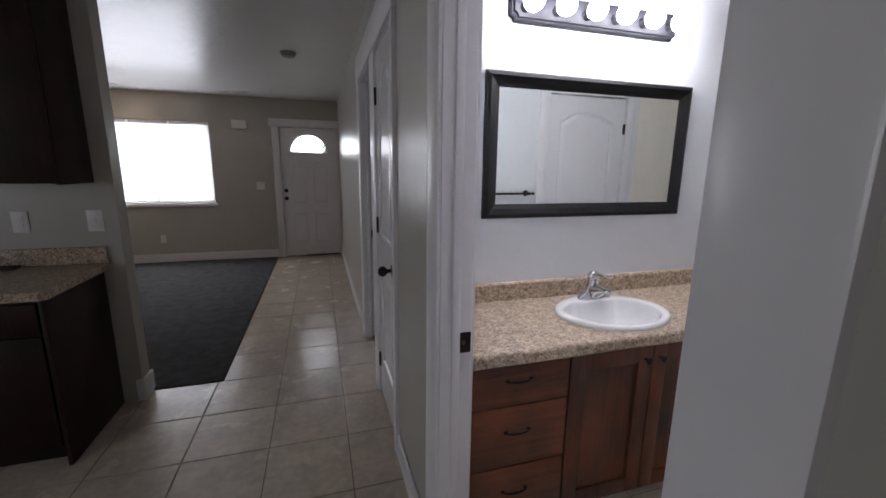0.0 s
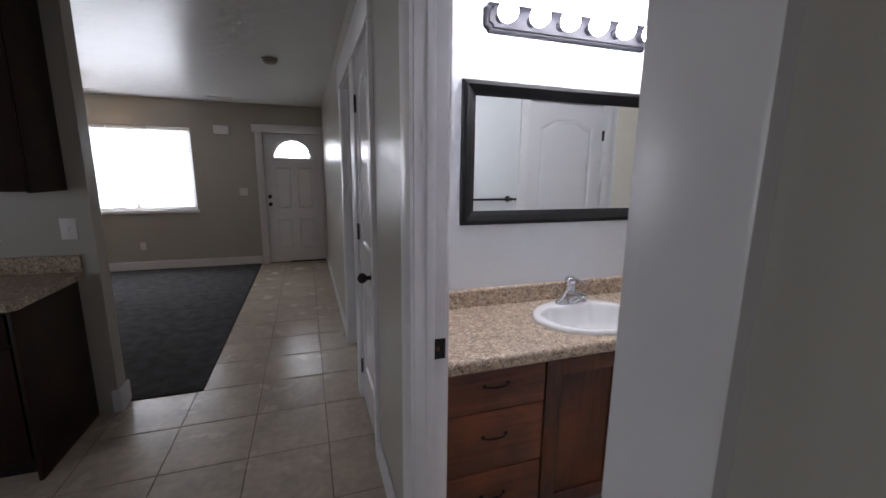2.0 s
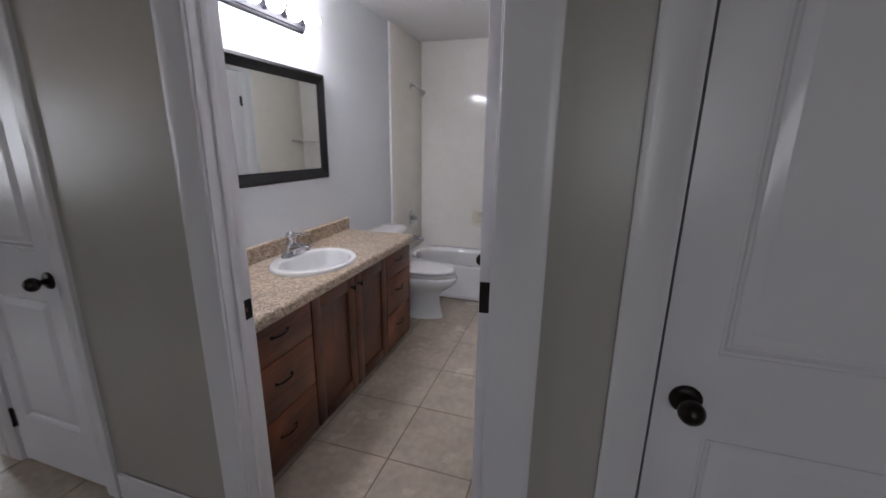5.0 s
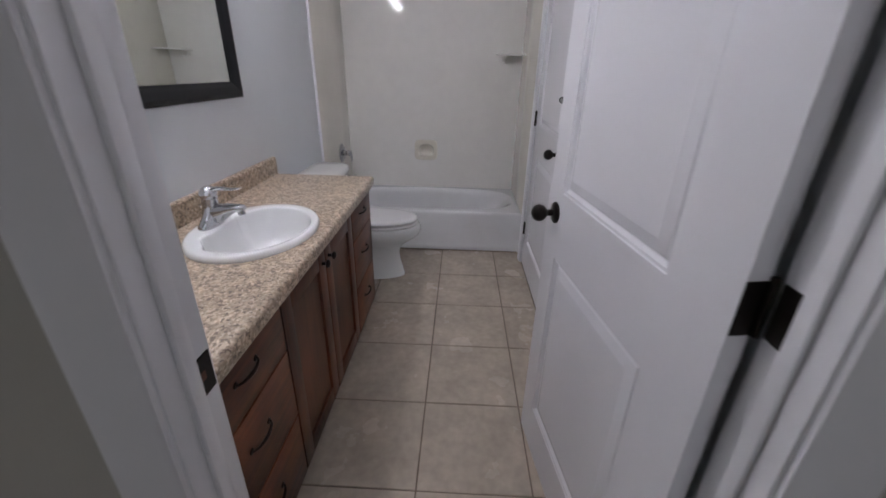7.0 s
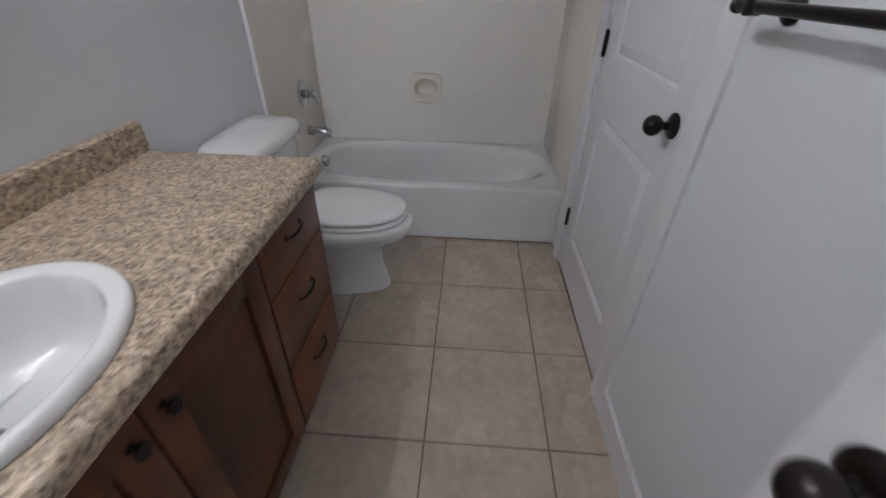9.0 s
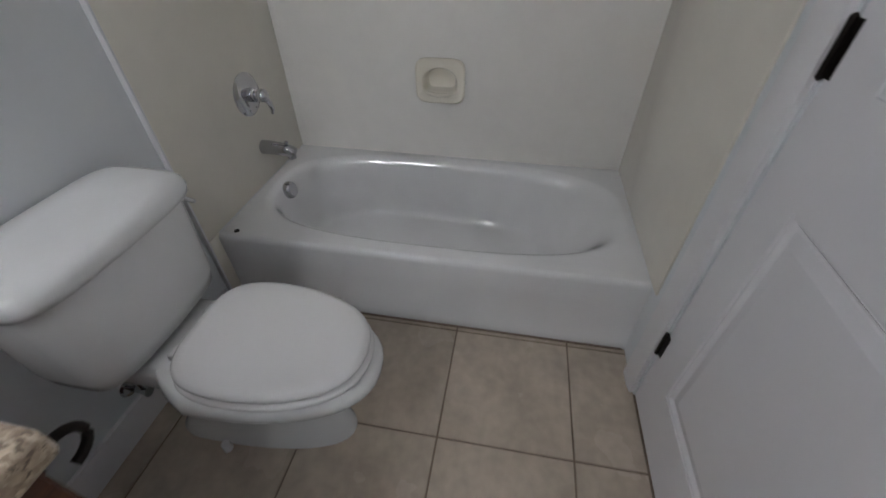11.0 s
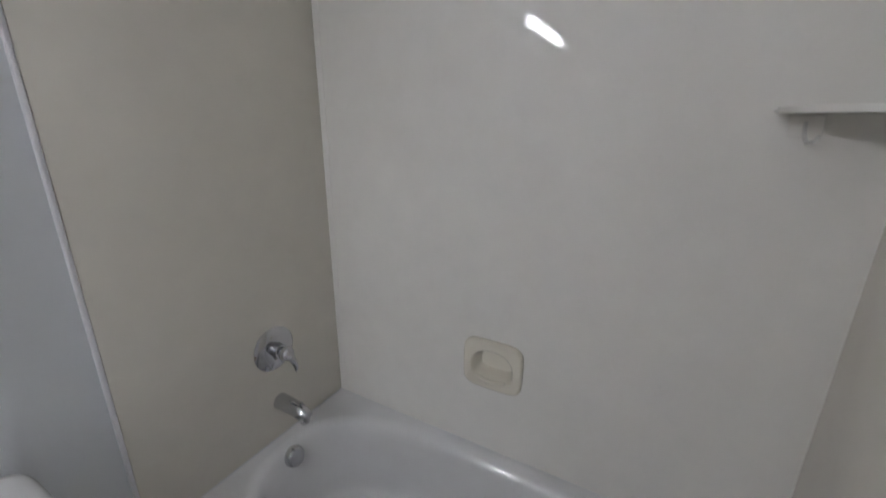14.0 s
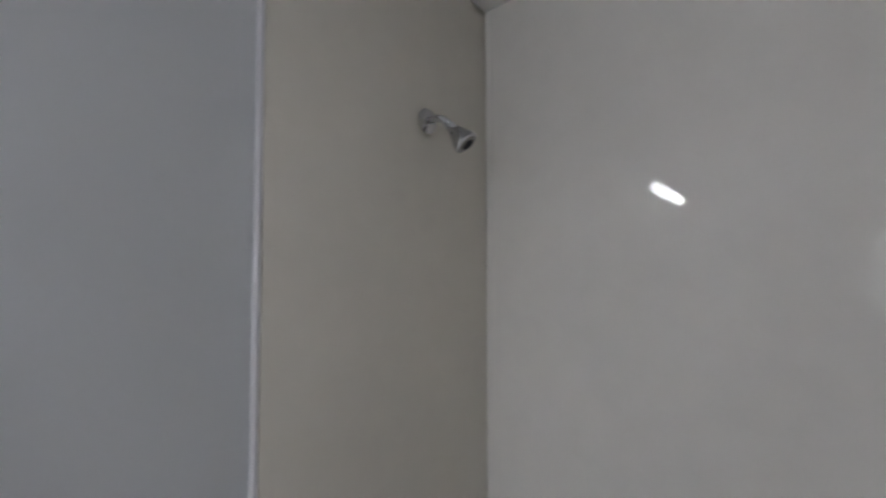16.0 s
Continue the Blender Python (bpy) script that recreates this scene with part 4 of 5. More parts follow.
# single-lever faucet: long base, wedge-shaped spout, domed cap with a flat lever
FXX, FYY, FZ = SX + 0.006, SY + SB - 0.052, SZ
faucet = thing("bathroom_faucet", (FXX, FYY, FZ), "chrome single-lever faucet on the basin rim", "faucet")
rings = [oval(FXX, FYY, 0.070, 0.027, FZ - 0.003, 40, 2.5), oval(FXX, FYY, 0.0715, 0.0285, FZ + 0.004, 40, 2.5), oval(FXX, FYY, 0.067, 0.027, FZ + 0.013, 40, 2.4),
         oval(FXX, FYY - 0.001, 0.054, 0.0265, FZ + 0.023, 40, 2.2), oval(FXX, FYY - 0.002, 0.040, 0.026, FZ + 0.036, 40, 2), oval(FXX, FYY - 0.003, 0.031, 0.026, FZ + 0.052, 40, 2),
         oval(FXX, FYY - 0.005, 0.0275, 0.0265, FZ + 0.074, 40, 2), oval(FXX, FYY - 0.007, 0.0265, 0.0265, FZ + 0.096, 40, 2)]
part("body", loft(rings), CHROME, faucet, angle=60)
sect = []
for d, w, lo, hi in ((-0.004, 0.028, 0.002, 0.068), (0.022, 0.028, 0.004, 0.072), (0.048, 0.026, 0.014, 0.075), (0.070, 0.023, 0.034, 0.076), (0.096, 0.020, 0.049, 0.0755), (0.116, 0.0185, 0.052, 0.073), (0.125, 0.014, 0.056, 0.069)):
    mid, half = (lo + hi) / 2, (hi - lo) / 2
    sect.append([(FXX + w * math.copysign(abs(math.cos(a)) ** 0.7, math.cos(a)), FYY - d, FZ + mid + half * math.copysign(abs(math.sin(a)) ** 0.7, math.sin(a)))
                 for a in (2 * math.pi * k / 28 for k in range(28))])
spout = part("spout", loft(sect), CHROME, faucet, angle=60)
part("aerator", lathe([(0.001, 0.002), (0.0125, 0.0), (0.0125, -0.013), (0.010, -0.015), (0.001, -0.0145)], at(FXX, FYY - 0.110, FZ + 0.053, pose(0, 0, 0, -12, 0, 0)), 20), CHROME, spout)
part("lever_cap", lathe([(0.0265, 0.0965), (0.0285, 0.100), (0.0295, 0.110), (0.0275, 0.122), (0.020, 0.132), (0.010, 0.137), (0.001, 0.138)], at(FXX, FYY - 0.007, FZ, Matrix()), 28), CHROME, faucet, angle=60)
sect = []
for d, w, h, z in ((0.0, 0.020, 0.010, 0.123), (0.022, 0.019, 0.009, 0.127), (0.040, 0.0155, 0.0065, 0.129), (0.062, 0.013, 0.005, 0.128), (0.084, 0.0125, 0.004, 0.1275), (0.102, 0.0125, 0.004, 0.131), (0.110, 0.009, 0.003, 0.134)):
    sect.append([(FXX + 0.06 * d + w * math.cos(a), FYY - 0.012 - d, FZ + z + h * math.sin(a)) for a in (2 * math.pi * k / 20 for k in range(20))])
part("lever", loft(sect), CHROME, faucet, angle=60)
part("pop_up_rod", tube([(FXX - 0.002, FYY + 0.021, FZ + 0.006), (FXX - 0.002, FYY + 0.027, FZ + 0.055), (FXX - 0.002, FYY + 0.028, FZ + 0.066)], [0.0025, 0.0025, 0.005], 10), CHROME, faucet)

# ---- mirror ----
MX0, MX1, MZ0, MZ1 = 0.705, 1.845, 1.208, 1.858
mirror = thing("wall_mirror", (1.275, YM, MZ0), "wide wall mirror in a black moulded wooden frame", "mirror")
FW = 0.066
prof = [(0.0, 0.0), (0.0, 0.016), (0.006, 0.024), (0.020, 0.028), (0.034, 0.022), (0.042, 0.020), (0.050, 0.014), (FW, 0.009), (FW, 0.0)]
corners = ((MX0, MZ0, 1, 1), (MX1, MZ0, -1, 1), (MX1, MZ1, -1, -1), (MX0, MZ1, 1, -1))
for i in range(4):
    a, c = corners[i], corners[(i + 1) % 4]
    rings = [[(q[0] + q[2] * s, YM - 0.001 - d, q[1] + q[3] * s) for s, d in prof] for q in (a, c)]
    part("frame_rail", loft(rings), BLACK_FRAME, mirror, angle=25)
part("glass", box(MX0 + FW - 0.006, MX1 - FW + 0.006, YM - 0.0075, YM - 0.0015, MZ0 + FW - 0.006, MZ1 - FW + 0.006), MIRROR, mirror, "clean silvered glass")

# ---- light bar ----
LX0, LX1, LZ0, LZ1 = 0.803, 1.697, 2.060, 2.180
bar = thing("vanity_light", ((LX0 + LX1) / 2, YM, LZ0), "pewter vanity light bar with six lit globe bulbs", "light fixture")
c = 0.026


def bar_outline(s):
    x0, x1, z0, z1 = LX0 + s, LX1 - s, LZ0 + s, LZ1 - s
    k = c * 0.8
    pts = []
    for px, pz, sx, sz in ((x0, z0, 1, 1), (x1, z0, -1, 1), (x1, z1, -1, -1), (x0, z1, 1, -1)):
        cv = [(px + sx * k * math.cos(a), pz + sz * k * math.sin(a)) for a in (i * math.pi / 8 for i in range(5))]
        pts += cv[::-1] if sx * sz > 0 else cv
    return pts


rings = [[(x, YM - 0.001 - d, z) for x, z in bar_outline(s)] for s, d in ((0, 0), (0, 0.014), (0.007, 0.020), (0.012, 0.021), (0.016, 0.030), (0.024, 0.033))]
part("backplate", loft(rings), PEWTER, bar, angle=25)
for i in range(6):
    x = 1.250 + (i - 2.5) * 0.1535
    z = 2.114
    part("socket", lathe([(0.001, 0.03), (0.024, 0.031), (0.022, 0.040), (0.016, 0.052), (0.0155, 0.070), (0.001, 0.0702)], at(x, YM - 0.001, z, FACE_Y_MINUS), 22), PEWTER, bar)
    R = 0.042
    part("bulb", lathe([(R * math.sin(math.pi * k / 14) + 0.0005, 0.070 + R - 0.004 - R * math.cos(math.pi * k / 14)) for k in range(15)], at(x, YM - 0.001, z, FACE_Y_MINUS), 24), BULB_GLOW, bar, "lit white globe bulb", angle=60)

# ---- exhaust fan ----
ex = thing("exhaust_fan", (2.145, 1.285, ZC), "white ceiling exhaust fan grille", "exhaust fan")
EX, EY = 2.145, 1.285
part("cover", loft([[(EX + sx * a, EY + sy * d, z) for sx, sy in ((-1, -1), (1, -1), (1, 1), (-1, 1))] for a, d, z in
                    ((0.115, 0.125, ZC - 0.0005), (0.115, 0.125, ZC - 0.010), (0.095, 0.105, ZC - 0.022), (0.09, 0.10, ZC - 0.022))]), PLASTIC, ex)
for i in range(9):
    x = EX - 0.078 + i * 0.0185
    part("slat", box(x, x + 0.011, EY - 0.092, EY + 0.092, ZC - 0.027, ZC - 0.0225, 0.001, 1), PLASTIC, ex)

# ---- towel bar ----
tb = thing("towel_bar", (1.43, YR, 1.22), "oil-rubbed bronze towel bar on the white wall", "towel bar")
part("rail", tube([(1.098, YR + 0.068, 1.228), (1.775, YR + 0.068, 1.228)], 0.0095, 16), BRONZE, tb)
for x in (1.135, 1.738):
    p = part("post", lathe([(0.001, 0.001), (0.026, 0.001), (0.027, 0.006), (0.022, 0.012), (0.011, 0.018), (0.010, 0.05), (0.014, 0.056), (0.014, 0.078), (0.001, 0.08)], at(x, YR, 1.228, FACE_Y_PLUS), 22), BRONZE, tb)
for x, s in ((1.098, -1), (1.775, 1)):
    part("finial", lathe([(0.001, 0), (0.0095, 0), (0.013, 0.004), (0.013, 0.010), (0.008, 0.016), (0.001, 0.018)], at(x, YR + 0.068, 1.228, FACE_X_PLUS if s > 0 else FACE_X_MINUS), 16), BRONZE, tb)

# ---- toilet ----
TX = 2.470
toilet = thing("toilet", (TX, 1.35, 0), "white two-piece porcelain toilet with the lid closed", "toilet")


def egg(cy_front, cy_back, half, z, n=48, e=2.3, taper=0.0):
    """An elongated ring: rounded towards -y, squarer towards the wall."""
    mid = cy_back - half * 0.85
    out = []
    for i in range(n):
        t = 2 * math.pi * i / n
        ct, st = math.cos(t), math.sin(t)
        if st >= 0:
            ex = 2 / 3.2
            back = abs(st) ** ex
            out.append((TX + half * (1 - taper * back) * math.copysign(abs(ct) ** ex, ct), mid + (cy_back - mid) * back, z))
        else:
            ex = 2 / e
            out.append((TX + half * math.copysign(abs(ct) ** ex, ct), mid - (mid - cy_front) * abs(st) ** ex, z))
    return out


ped = [egg(1.065, 1.60, 0.112, 0.001), egg(1.065, 1.60, 0.112, 0.018), egg(1.075, 1.58, 0.102, 0.05), egg(1.092, 1.55, 0.088, 0.12), egg(1.098, 1.52, 0.086, 0.18),
       egg(1.08, 1.52, 0.100, 0.225), egg(1.03, 1.53, 0.135, 0.265), egg(0.985, 1.535, 0.160, 0.295, taper=0.2), egg(0.960, 1.53, 0.176, 0.318, taper=0.3), egg(0.950, 1.525, 0.184, 0.338, taper=0.34), egg(0.947, 1.52, 0.186, 0.362, taper=0.36), egg(0.953, 1.515, 0.180, 0.379, taper=0.36), egg(0.97, 1.51, 0.160, 0.3835, taper=0.3)]
part("bowl", loft(ped), PORCELAIN, toilet, angle=70)
part("deck", box(TX - 0.125, TX + 0.125, 1.42, 1.68, 0.30, 0.385, 0.02, 3), PORCELAIN, toilet, angle=70)
seat = [egg(0.985, 1.425, 0.158, 0.3845, taper=0.07), egg(0.974, 1.43, 0.171, 0.388, taper=0.07), egg(0.968, 1.43, 0.177, 0.392, taper=0.07), egg(0.967, 1.43, 0.178, 0.398, taper=0.07), egg(0.971, 1.43, 0.174, 0.4035, taper=0.07), egg(0.990, 1.425, 0.157, 0.4060, taper=0.07)]
part("seat", loft(seat), SEAT_PLASTIC, toilet, angle=70)
lid = [egg(1.000, 1.42, 0.150, 0.4095, taper=0.07), egg(0.985, 1.425, 0.162, 0.4115, taper=0.07), egg(0.975, 1.425, 0.171, 0.4155, taper=0.07), egg(0.973, 1.425, 0.173, 0.423, taper=0.07), egg(0.976, 1.425, 0.170, 0.431, taper=0.07), egg(0.990, 1.418, 0.158, 0.4375, taper=0.07), egg(1.03, 1.40, 0.128, 0.4405, taper=0.07), egg(1.12, 1.35, 0.06, 0.442, taper=0.07)]
part("lid", loft(lid), SEAT_PLASTIC, toilet, angle=70)
for s in (-1, 1):
    part("seat_hinge", box(TX + s * 0.07 - 0.018, TX + s * 0.07 + 0.018, 1.418, 1.452, 0.386, 0.412, 0.007, 3), SEAT_PLASTIC, toilet)
    part("bolt_cap", lathe([(0.001, 0.03), (0.012, 0.03), (0.013, 0.018), (0.014, 0.002), (0.001, 0.002)], at(TX + s * 0.125, 1.42, 0, Matrix()), 16), PORCELAIN, toilet)


def tank_ring(hw, y0, y1, z, bow=0.012, n=44):
    out = []
    for x, y, _ in oval(0, 0, 1, 1, 0, n, 5.5):
        yy = y0 + (y + 1) / 2 * (y1 - y0)
        out.append((TX + hw * x, yy - (bow * (1 - x * x) if y < 0 else 0), z))
    return out


tank = [tank_ring(0.180, 1.515, 1.690, 0.396), tank_ring(0.196, 1.494, 1.692, 0.408), tank_ring(0.205, 1.485, 1.694, 0.45), tank_ring(0.215, 1.478, 1.697, 0.682)]
part("tank", loft(tank), PORCELAIN, toilet, angle=60)
tl = [tank_ring(0.220, 1.470, 1.699, 0.686), tank_ring(0.231, 1.459, 1.703, 0.690), tank_ring(0.234, 1.456, 1.704, 0.706), tank_ring(0.231, 1.459, 1.703, 0.722), tank_ring(0.222, 1.468, 1.699, 0.734), tank_ring(0.200, 1.49, 1.685, 0.7415), tank_ring(0.1, 1.55, 1.63, 0.744)]
part("tank_lid", loft(tl), PORCELAIN, toilet, angle=70)
hd = part("flush_lever", tube([(TX + 0.208, 1.52, 0.648), (TX + 0.226, 1.517, 0.648), (TX + 0.228, 1.490, 0.640)], [0.008, 0.007, 0.0055], 12), PORCELAIN, toilet, "white flush lever")
supply = thing("supply_valve", (TX - 0.07, YM, 0.16), "chrome water supply valve behind the toilet", "valve")
part("escutcheon", lathe([(0.001, 0), (0.028, 0), (0.024, 0.008), (0.008, 0.012), (0.001, 0.012)], at(TX - 0.07, YM - 0.0005, 0.16, FACE_Y_MINUS), 20), CHROME, supply)
part("stop", tube([(TX - 0.07, YM - 0.01, 0.16), (TX - 0.07, YM - 0.055, 0.16), (TX - 0.07, YM - 0.07, 0.16)], [0.008, 0.012, 0.016], 14), CHROME, supply)
part("hose", tube([(TX - 0.07, YM - 0.05, 0.165), (TX - 0.075, YM - 0.06, 0.23), (TX - 0.08, YM - 0.09, 0.32), (TX - 0.10, YM - 0.10, 0.38)], 0.006, 10), CHROME, supply)

# ---- tub ----
TBX, TBZ = 2.915, 0.325
tub = thing("bathtub", (3.28, 0.95, 0), "white enamelled alcove bathtub with a plain apron", "bathtub")
ox0, ox1, oy0, oy1 = TBX + 0.018, XE - 0.001, YR + 0.001, 1.6975
ccx, ccy = 3.285, 0.945
angles = sorted([2 * math.pi * i / 120 for i in range(120)] + [math.atan2(y - ccy, x - ccx) % (2 * math.pi) for x in (ox0, ox1) for y in (oy0, oy1)])


def rect_ring(x0, x1, y0, y1, z):
    out = []
    for a in angles:
        ca, sa = math.cos(a), math.sin(a)
        k = min((x1 - ccx) / ca if ca > 1e-9 else 1e9, (x0 - ccx) / ca if ca < -1e-9 else 1e9, (y1 - ccy) / sa if sa > 1e-9 else 1e9, (y0 - ccy) / sa if sa < -1e-9 else 1e9)
        out.append((ccx + k * ca, ccy + k * sa, z))
    return out


def basin_ring(x0, x1, y0, y1, z, e=3.0):
    cx0, cy0, hx, hy = (x0 + x1) / 2, (y0 + y1) / 2, (x1 - x0) / 2, (y1 - y0) / 2
    out = []
    for a in angles:
        ca, sa = math.cos(a) / hx, math.sin(a) / hy
        k = (abs(ca) ** e + abs(sa) ** e) ** (-1 / e)
        out.append((cx0 + k * ca * hx, cy0 + k * sa * hy, z))
    return out


OX0, OX1, OY0, OY1 = 2.988, 3.582, 0.255, 1.640
bx = [rect_ring(ox0, ox1, oy0, oy1, TBZ), basin_ring(OX0 - 0.024, OX1 + 0.024, OY0 - 0.022, OY1 + 0.022, TBZ + 0.0025), basin_ring(OX0 - 0.014, OX1 + 0.014, OY0 - 0.013, OY1 + 0.013, TBZ + 0.002),
      basin_ring(OX0 - 0.003, OX1 + 0.003, OY0 - 0.003, OY1 + 0.003, TBZ - 0.0015), basin_ring(OX0 + 0.007, OX1 - 0.007, OY0 + 0.010, OY1 - 0.008, TBZ - 0.0075),
      basin_ring(OX0 + 0.015, OX1 - 0.015, OY0 + 0.022, OY1 - 0.014, TBZ - 0.0165), basin_ring(OX0 + 0.0215, OX1 - 0.0215, OY0 + 0.038, OY1 - 0.0195, TBZ - 0.029)]
for f, z, lo in ((0.10, 0.275, 0.10), (0.18, 0.21, 0.26), (0.27, 0.135, 0.45), (0.335, 0.094, 0.555), (0.40, 0.071, 0.615), (0.47, 0.0565, 0.66), (0.56, 0.0475, 0.70), (0.68, 0.0430, 0.78), (0.82, 0.0415, 0.86)):
    bx.append(basin_ring(OX0 + 0.018 + 0.085 * f, OX1 - 0.018 - 0.085 * f, OY0 + 0.022 + 0.34 * lo + 0.02 * f, OY1 - 0.014 - 0.13 * f, z, 3.0 - 0.2 * f))
bx.append(basin_ring(3.18, 3.38, 0.80, 1.36, 0.040, 2.6))
part("basin", loft(bx, cap0=False), ENAMEL, tub, angle=75)
prof = [(ox0, TBZ), (ox0 - 0.008, TBZ - 0.003), (ox0 - 0.014, TBZ - 0.010), (ox0 - 0.017, TBZ - 0.022), (TBX + 0.003, 0.20), (TBX + 0.004, 0.055), (TBX - 0.003, 0.044), (TBX - 0.005, 0.010), (TBX - 0.003, 0.001), (TBX + 0.03, 0.001), (TBX + 0.03, TBZ - 0.02)]
part("apron", loft([[(x, y, z) for x, z in prof] for y in (oy0, oy0 + 0.4, oy1)]), ENAMEL, tub, angle=50)
part("overflow_plate", lathe([(0.001, 0.0), (0.037, 0.0), (0.038, 0.006), (0.033, 0.022), (0.029, 0.026), (0.001, 0.027)], at(3.290, 1.618, 0.286, pose(0, 0, 0, 76, 0, 0)), 28), CHROME, tub, "chrome overflow cover")
dr = part("drain", lathe([(0.001, 0.038), (0.034, 0.040), (0.033, 0.044), (0.026, 0.044), (0.025, 0.040), (0.001, 0.040)], at(3.285, 1.472, 0.0, Matrix()), 28), CHROME, tub, "chrome tub drain")
part("drain_opening", lathe([(0.001, 0.0405), (0.0245, 0.0405), (0.0235, 0.0415), (0.001, 0.0415)], at(3.285, 1.472, 0.0, Matrix()), 24), RUBBER, dr, "dark drain opening")
part("stopper", lathe([(0.006, 0.041), (0.006, 0.054), (0.020, 0.056), (0.019, 0.061), (0.005, 0.064), (0.001, 0.064)], at(3.285, 1.472, 0.0, Matrix()), 24), CHROME, dr)
part("rim_hole", lathe([(0.001, 0.0), (0.0105, 0.0), (0.0095, 0.0022), (0.001, 0.0022)], at(2.949, 1.640, TBZ, Matrix()), 18), RUBBER, tub, "small black hole plug in the rim")
part("caulk_strip", box(TBX - 0.011, TBX - 0.004, oy0 + 0.01, oy1 - 0.0, 0.0005, 0.008, 0.002), GROUT, tub, "stained caulk line at the floor")

# ---- tub surround ----
S0 = 2.872
bm = box(XE - 0.007, XE - 0.0005, YR + 0.0078, SDY - SDA, TBZ + 0.0015, ZC - 0.001)
add_box(bm, XE - 0.007, XE - 0.0005, SDY + SDA, YM - 0.0168, TBZ + 0.0015, ZC - 0.001)
add_box(bm, XE - 0.007, XE - 0.0005, SDY - SDA, SDY + SDA, TBZ + 0.0015, SDZ - SDC), add_box(bm, XE - 0.007, XE - 0.0005, SDY - SDA, SDY + SDA, SDZ + SDC, ZC - 0.001)
structure("surround_back", bm, SURROUND, "glossy cream wall panel behind the tub", "wall panel")
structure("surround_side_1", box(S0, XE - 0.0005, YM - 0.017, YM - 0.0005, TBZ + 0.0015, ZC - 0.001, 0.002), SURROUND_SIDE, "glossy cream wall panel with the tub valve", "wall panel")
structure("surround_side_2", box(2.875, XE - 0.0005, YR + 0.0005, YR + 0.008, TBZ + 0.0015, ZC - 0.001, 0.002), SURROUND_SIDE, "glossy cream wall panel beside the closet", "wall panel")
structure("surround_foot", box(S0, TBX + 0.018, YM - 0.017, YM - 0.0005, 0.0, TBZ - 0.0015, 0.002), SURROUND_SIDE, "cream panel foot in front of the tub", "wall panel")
structure("surround_edge", box(S0 - 0.010, S0 - 0.0005, YM - 0.0185, YM - 0.0005, 0.0, ZC - 0.001, 0.003, 2), TRIM, "pale edge strip of the tub surround", "trim")
structure("surround_corner", box(XE - 0.0092, XE - 0.0072, YM - 0.046, YM - 0.0185, TBZ + 0.004, ZC - 0.001, 0.0015, 1), SURROUND, "cream corner joint strip", "trim")

YS = YM - 0.0175
valve = thing("shower_valve", (3.325, YS, 0.68), "chrome tub and shower valve with lever handle", "faucet")
part("escutcheon", lathe([(0.001, 0), (0.078, 0), (0.079, 0.004), (0.070, 0.011), (0.045, 0.015), (0.030, 0.017), (0.001, 0.017)], at(3.325, YS, 0.68, FACE_Y_MINUS), 40), CHROME, valve)
part("sleeve", lathe([(0.026, 0.016), (0.025, 0.042), (0.018, 0.045), (0.018, 0.054), (0.001, 0.0545)], at(3.325, YS, 0.68, FACE_Y_MINUS), 28), CHROME, valve)
part("handle_hub", lathe([(0.001, 0.053), (0.023, 0.053), (0.025, 0.062), (0.022, 0.078), (0.012, 0.086), (0.001, 0.087)], at(3.325, YS, 0.68, FACE_Y_MINUS), 28), CHROME, valve, angle=60)
part("lever", tube([(3.327, YS - 0.070, 0.675), (3.340, YS - 0.076, 0.648), (3.350, YS - 0.074, 0.620), (3.355, YS - 0.066, 0.600)], [0.014, 0.0115, 0.009, 0.006], 14), CHROME, valve, angle=60)
for s in (-1, 1):
    part("screw", lathe([(0.001, 0.0105), (0.005, 0.0105), (0.004, 0.0145), (0.001, 0.015)], at(3.325 + s * 0.02, YS, 0.68 - 0.055, FACE_Y_MINUS), 10), CHROME, valve)
spo = thing("tub_spout", (3.325, YS, 0.462), "chrome tub spout with diverter knob", "tub spout")
part("body", tube([(3.325, YS, 0.466), (3.325, YS - 0.04, 0.466), (3.325, YS - 0.09, 0.462), (3.325, YS - 0.122, 0.456), (3.325, YS - 0.136, 0.450)], [0.029, 0.028, 0.026, 0.0245, 0.021], 24), CHROME, spo, angle=60)
part("nozzle", tube([(3.325, YS - 0.117, 0.450), (3.325, YS - 0.119, 0.425)], [0.020, 0.017], 20), CHROME, spo)
part("diverter_knob", lathe([(0.004, 0.02), (0.004, 0.034), (0.008, 0.036), (0.008, 0.042), (0.001, 0.044)], at(3.325, YS - 0.108, 0.456, Matrix()), 16), CHROME, spo)
shower = thing("wall_shower", (3.335, YS, 1.98), "chrome shower head on a short bent arm", "shower head")
part("flange", lathe([(0.001, 0), (0.036, 0), (0.036, 0.003), (0.024, 0.009), (0.012, 0.011), (0.001, 0.011)], at(3.335, YS, 1.985, FACE_Y_MINUS), 28), CHROME, shower)
part("arm", tube([(3.335, YS - 0.005, 1.985), (3.337, YS - 0.03, 1.987), (3.342, YS - 0.05, 1.982), (3.350, YS - 0.066, 1.966), (3.352, YS - 0.070, 1.960)], 0.0105, 14), CHROME, shower, angle=60)
d = Vector((0.22, -0.62, -0.75)).normalized()
hm = Matrix.Translation(Vector((3.351, YS - 0.069, 1.962))) @ d.to_track_quat("Z", "Y").to_matrix().to_4x4()
hd = part("head", lathe([(0.001, -0.006), (0.012, -0.005), (0.015, 0.006), (0.013, 0.014), (0.018, 0.024), (0.030, 0.053), (0.0345, 0.066), (0.034, 0.073), (0.031, 0.075), (0.001, 0.0748)], hm, 28), CHROME, shower, angle=50)
